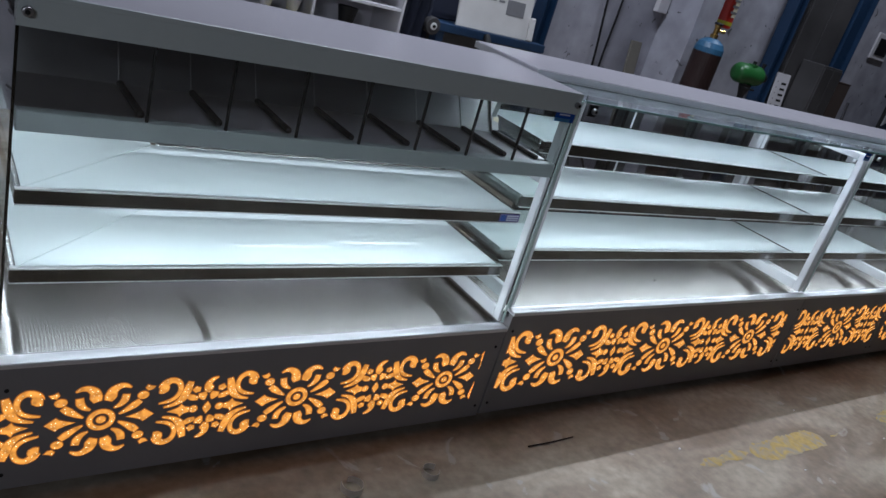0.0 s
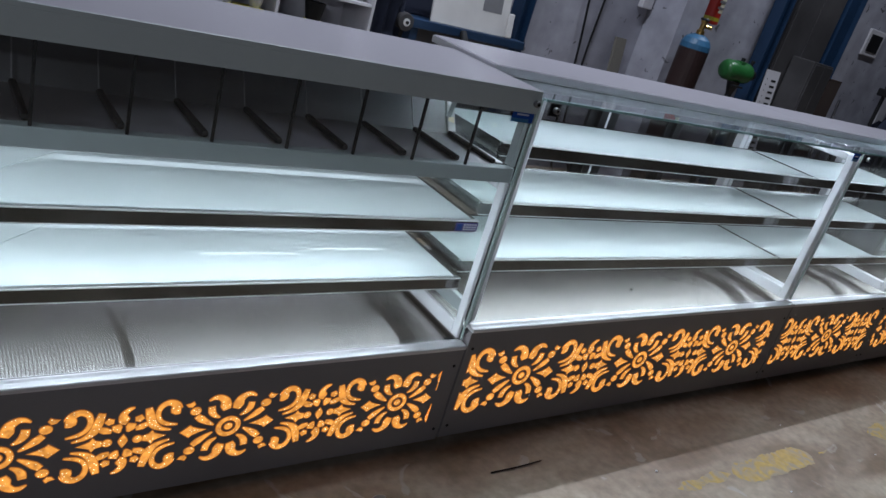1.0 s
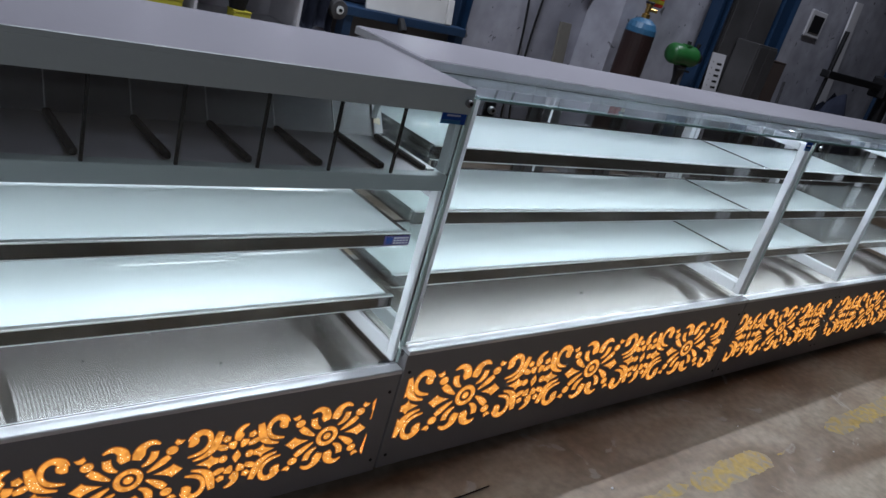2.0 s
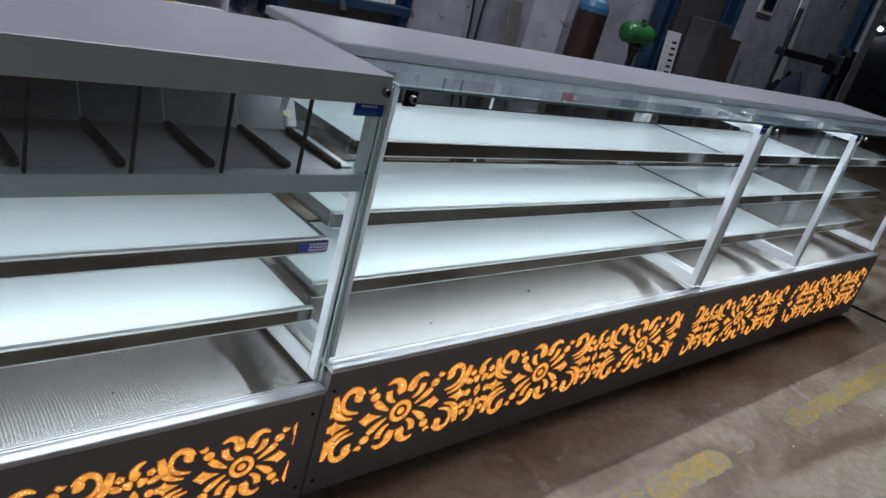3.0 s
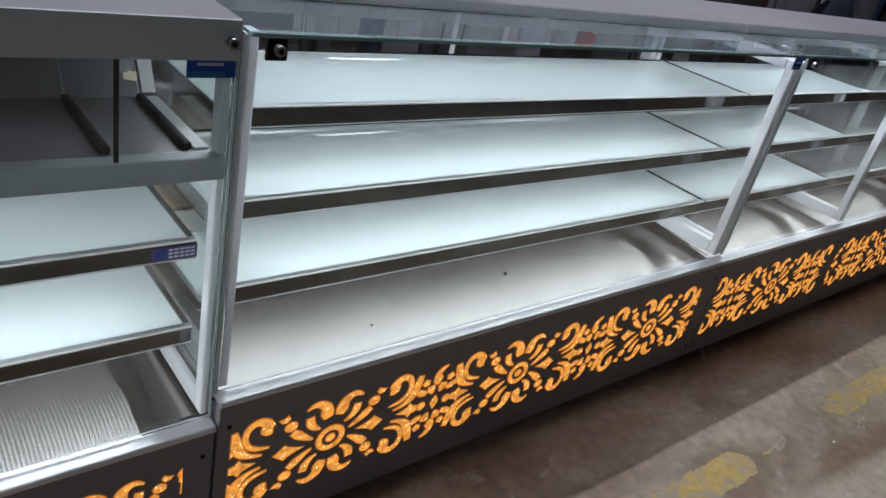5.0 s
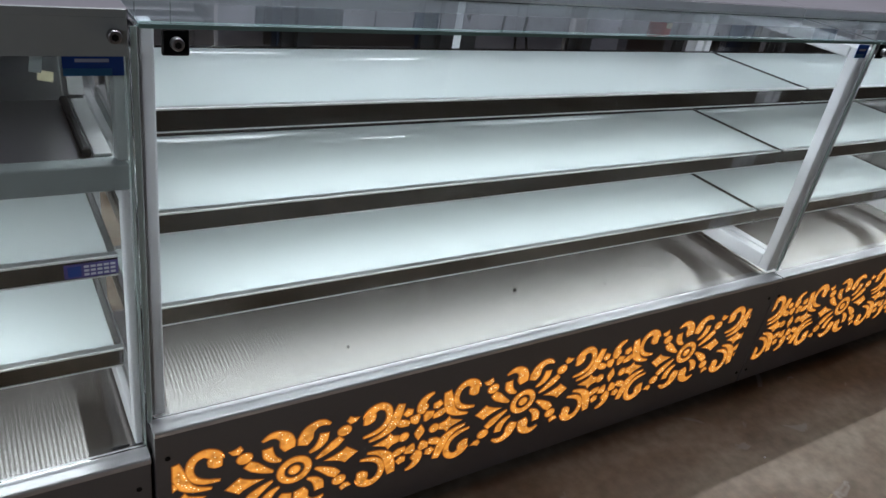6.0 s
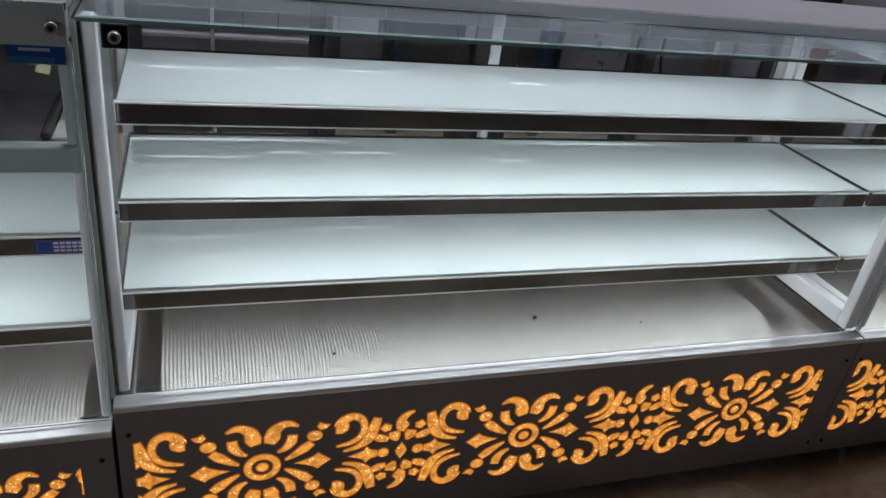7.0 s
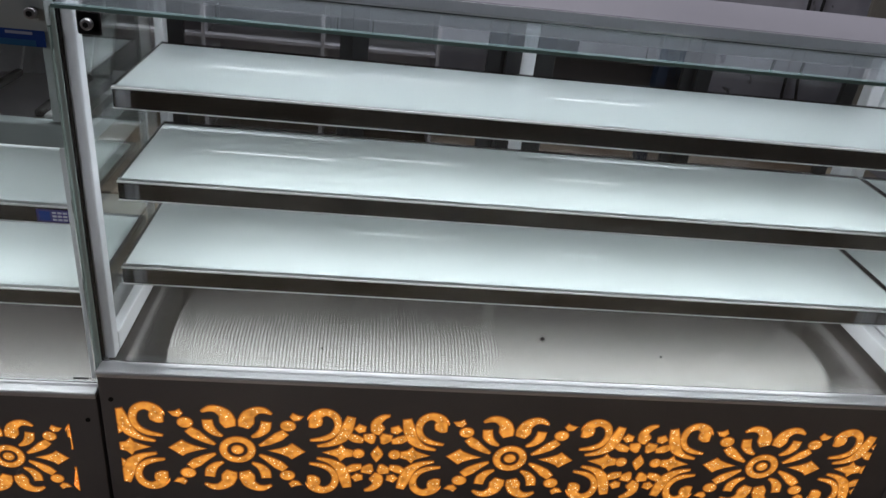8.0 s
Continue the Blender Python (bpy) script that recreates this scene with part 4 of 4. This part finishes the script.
def gas_cylinder(x, y):
    root = thing("gas_cylinder", (x, y, 0), "tall dark gas cylinder with a blue shoulder and brass valve", "gas cylinder")
    o = part("body", lathe([(0.112, 0), (0.118, 0.02), (0.118, 1.24)], x, y), CYL_BODY, root)
    t = part("shoulder", lathe([(0.1182, 1.2405), (0.116, 1.28), (0.098, 1.32), (0.065, 1.345), (0.04, 1.355)], x, y), CYL_TOP, root, "sky blue shoulder")
    v = part("valve", lathe([(0.032, 1.3555), (0.032, 1.385), (0.02, 1.39), (0.02, 1.44), (0.028, 1.445), (0.028, 1.46)], x, y, 16), BRASS, root, "brass valve")
    part("outlet", tube((x, y, 1.42), (x + 0.06, y - 0.04, 1.42), 0.014, n=12, bevel=0.002), BRASS, v)
    part("hand_wheel", lathe([(0.03, 1.4605), (0.036, 1.466), (0.036, 1.475), (0.03, 1.48)], x, y, 14), DARK_METAL, v)
    return root


gas_cylinder(5.30, 3.90)


def extinguisher(x, y, z):
    root = thing("fire_extinguisher", (x, y, z), "red fire extinguisher with a printed label hung on the wall", "fire extinguisher")
    b = part("tank", lathe([(0.07, z), (0.085, z + 0.01), (0.085, z + 0.40), (0.07, z + 0.45), (0.03, z + 0.48)], x, y), RED, root)
    part("base_band", lathe([(0.0862, z + 0.03), (0.0862, z + 0.06)], x, y), YELLOW, b, "yellow band")
    lab = bmesh.new()
    n = 10
    cols = []
    for i in range(n + 1):
        a = math.radians(-105 + 90 * i / n)
        cols.append([lab.verts.new((x + 0.0866 * math.cos(a), y + 0.0866 * math.sin(a), zz)) for zz in (z + 0.10, z + 0.34)])
    for p, q in zip(cols, cols[1:]):
        lab.faces.new((p[0], q[0], q[1], p[1]))
    part("label", lab, PAPER, b, "pale printed label")
    for k in range(4):
        part("print_bar", box((x - 0.06 + 0.01, y - 0.0885, z + 0.13 + k * 0.05), (x + 0.03, y - 0.0868, z + 0.15 + k * 0.05), 0), INK, b)
    part("head", tube((x, y, z + 0.48), (x, y, z + 0.54), 0.02, n=12), DARK_METAL, root)
    part("lever", box((x - 0.01, y - 0.12, z + 0.54), (x + 0.01, y + 0.02, z + 0.55), 0.003), DARK_METAL, root)
    part("bracket", box((x - 0.02, y + 0.0855, z + 0.3), (x + 0.02, 4.3995, z + 0.36), 0.002), DARK_METAL, root)
    return root


extinguisher(5.80, 4.26, 1.45)


def grinder(x, y, z):
    root = thing("bench_grinder", (x, y, 0), "green hammered motor unit on a thin pedestal", "grinder")
    prof = [(r * 0.86, h * 0.86) for r, h in ((0.05, -0.19), (0.085, -0.175), (0.105, -0.14), (0.108, -0.05), (0.100, 0.0), (0.106, 0.05), (0.106, 0.12), (0.09, 0.16), (0.06, 0.175))]
    bm = lathe(prof, 0, 0, 24)
    bmesh.ops.transform(bm, matrix=pose(x, y, z, 0, 90, -12), verts=bm.verts)
    link("motor", bm, GREEN, root, smooth=True)
    for dx in (-0.02, 0.13):
        part("knob", tube((x + dx, y - 0.03, z + 0.078), (x + dx + 0.01, y - 0.03, z + 0.125), 0.014, 0.02, n=12, bevel=0.004), DARK_METAL, root, "dark knob")
    part("terminal_box", box((x - 0.04, y - 0.05, z + 0.07), (x + 0.03, y + 0.02, z + 0.098), 0.006), GREEN, root)
    part("tool_rest", box((x - 0.16, y - 0.16, z - 0.12), (x - 0.05, y - 0.1, z - 0.105), 0.004), DARK_METAL, root)
    part("end_cap", tube((x + 0.151, y - 0.032, z), (x + 0.20, y - 0.042, z), 0.05, 0.042, n=18, bevel=0.006), DARK_METAL, root)
    part("switch", tube((x + 0.03, y, z + 0.086), (x + 0.03, y, z + 0.108), 0.014, n=10), DARK_METAL, root)
    part("neck", tube((x + 0.02, y, z - 0.2), (x + 0.02, y, z - 0.09), 0.03, 0.06, n=14), DARK_METAL, root)
    part("pedestal", tube((x + 0.02, y, 0.02), (x + 0.02, y, z - 0.2), 0.03, n=14), DARK_METAL, root)
    part("foot_plate", box((x - 0.15, y - 0.15, 0), (x + 0.19, y + 0.15, 0.02), 0.004), DARK_METAL, root)
    return root


grinder(6.31, 4.15, 1.135)


def perforated_strip():
    m = pose(7.03, 4.13, 0.004, -6, 0, 0)
    root = tagged(link("perforated_plate", box((-0.12, -0.004, 0), (0.12, 0.004, 1.22), 0.002, m=m), RACK_WHITE), "white perforated steel plate leaning on the wall", "plate")
    for k in range(14):
        part("slot", box((0.0, -0.0055, 0.4 + k * 0.055), (0.08, -0.0042, 0.42 + k * 0.055), 0, m=m), BLACK, root)
        part("slot", tube(m @ Vector((-0.07, -0.0055, 0.42 + k * 0.055)), m @ Vector((-0.07, -0.0042, 0.42 + k * 0.055)), 0.006, n=8), BLACK, root)
    return root


perforated_strip()


def cabinet(x0, x1, y0, y1, h, label):
    root = thing("steel_cabinet", ((x0 + x1) / 2, y0, 0), label, "cabinet", "grey cabinets")
    part("body", box((x0, y0, 0), (x1, y1, h), 0.006), GREY_CAB, root)
    c = (x0 + x1) / 2
    for a, b, hx in ((x0 + 0.01, c - 0.003, c - 0.04), (c + 0.003, x1 - 0.01, c + 0.04)):
        d = part("door", box((a, y0 - 0.016, 0.05), (b, y0 - 0.0005, h - 0.02), 0.003), GREY_CAB, root)
        part("handle", box((hx - 0.008, y0 - 0.03, h * 0.5), (hx + 0.008, y0 - 0.0165, h * 0.5 + 0.12), 0.003), DARK_METAL, d)
    return root


cabinet(6.98, 7.72, 4.27, 4.395, 2.3, "tall grey sheet steel cabinet against the wall")
cabinet(7.2, 7.55, 4.0, 4.24, 1.4, "low grey sheet steel cabinet standing before a taller one")
block(7.68, 4.1, 0, 0.24, 0.22, 1.28, CARD, "tall brown cardboard carton on the floor", "carton")
for i, (x, lean) in enumerate(((7.75, 3), (7.86, -2), (7.95, 1), (8.0, -1))):
    tagged(link("steel_rod", tube(pose(x, 3.95, 0, -4, lean, 0) @ Vector((0, 0, 0.0)), pose(x, 3.95, 0, -4, lean, 0) @ Vector((0, 0, 1.12)), 0.010, n=10, bevel=0.002), STEEL), "bright steel rod standing against the carton", "rod", "steel rods")
sw = tagged(link("switch_box", box((8.62, 4.375, 1.60), (8.96, 4.3995, 1.88), 0.008), RACK_WHITE), "white wall switch box with a dark face", "switch box")
part("face", box((8.67, 4.366, 1.65), (8.91, 4.3745, 1.83), 0.004), DARK_METAL, sw)
tagged(link("white_board", box((-0.09, -0.012, 0), (0.09, 0.012, 2.1), 0.003, m=pose(9.55, 4.25, 0.003, -3, -1.5, 0)), RACK_WHITE), "white board leaning on the wall", "board")


def drill():
    root = thing("drill_press", (10.3, 3.95, 0), "dark radial drill machine with a long arm", "machine")
    part("column", tube((10.3, 3.95, 0), (10.3, 3.95, 1.5), 0.08, n=20, bevel=0.006), DARK_METAL, root)
    part("base", box((9.7, 3.75, 0), (10.6, 4.15, 0.85), 0.02), DARK_METAL, root)
    part("arm", box((8.56, 3.90, 1.26), (10.42, 4.0, 1.34), 0.012), DARK_METAL, root)
    part("head", box((9.95, 3.84, 1.18), (10.2, 4.04, 1.42), 0.02), DARK_METAL, root)
    part("spindle", tube((8.64, 3.95, 1.26), (8.64, 3.95, 1.75), 0.025, n=14, bevel=0.004), DARK_METAL, root)
    part("tool_post", tube((8.64, 3.95, 0), (8.64, 3.95, 1.259), 0.02, n=12), DARK_METAL, root)
    return root


drill()


def heap(x, y, r, h):
    bm = bmesh.new()
    bmesh.ops.create_uvsphere(bm, u_segments=32, v_segments=16, radius=1)
    for v in bm.verts:
        k = 1 + 0.25 * noise.noise(v.co * 2.3) + 0.1 * noise.noise(v.co * 7)
        v.co = Vector((x + v.co.x * r * k, y + v.co.y * 0.3 * k, max(0.0, h * v.co.z * k)))
    return tagged(link("dust_cover", bm, NAVY, smooth=True), "dark dust cover draped over a machine on the floor", "dust cover")


heap(9.15, 3.95, 0.65, 1.02)


def far_bulb(x, y, z):
    root = thing("bulkhead_lamp", (x, y, z), "small bright lamp on the far wall", "lamp")
    part("back_plate", tube((x + 0.05, y, z), (x + 0.1, y, z), 0.12, n=18, bevel=0.004), DARK_METAL, root)
    bm = bmesh.new()
    bmesh.ops.create_uvsphere(bm, u_segments=14, v_segments=8, radius=0.055, matrix=pose(x, y, z))
    part("bulb", bm, BULB, root, "glowing bulb")
    return root


BULB = mat("bulb_glass", (0.9, 0.9, 0.9), 0.4, emit=(0.95, 0.97, 1.0), power=12)
far_bulb(21.9, 7.93, 2.24)


def led_batten(x0, x1, y, z, pitch=0.0125):
    """A lit tape showing only as shelf reflections, on an added aluminium batten on long hangers."""
    root = thing("led_batten", ((x0 + x1) / 2, y, z), "unseen hanging batten with a cool white light tape, mirrored in shelves", "lamp", "hanging light battens")
    turn = Matrix.Translation((0, y, z)) @ pose(0, 0, 0, -40, 0, 0)
    part("rail", box((x0, -0.008, 0.0005), (x1, 0.008, 0.012), 0.001, m=turn), SATIN, root)
    # Shade added to block the chips from the top glass and worktops.
    bm = box((x0 - 0.01, y - 0.062, z - 0.0155), (x1 + 0.01, y - 0.060, z + 0.0095), 0)
    add_box(bm, (x0 - 0.01, y - 0.0599, z + 0.0125), (x1 + 0.01, y + 0.012, z + 0.0145))
    part("shade", bm, DARK_METAL, root, "dark shade added to keep batten light off the worktops")
    bm = bmesh.new()
    for i in range(max(1, int((x1 - x0) / pitch))):
        x = x0 + (i + 0.5) * pitch
        bm.faces.new([bm.verts.new(turn @ Vector((x + a, b, -0.0005))) for a, b in ((-0.0025, -0.003), (0.0025, -0.003), (0.0025, 0.003), (-0.0025, 0.003))])
    me = bpy.data.meshes.new("led_chips")
    bm.to_mesh(me)
    bm.free()
    me.materials.append(BATTEN_LED)
    under(root, new("led_chips", me))
    for x in (x0 + 0.03, x1 - 0.03):
        part("hanger", tube((x, y, z + 0.01), (x, y, 5.0), 0.002, n=6), DARK_METAL, root)
    return root


led_batten(1.50, 2.05, 3.38, 1.412)
led_batten(2.135, 2.705, 3.45, 1.418)
led_batten(2.82, 2.86, 3.38, 1.426, 0.012)
led_batten(2.975, 3.37, 3.36, 1.416)
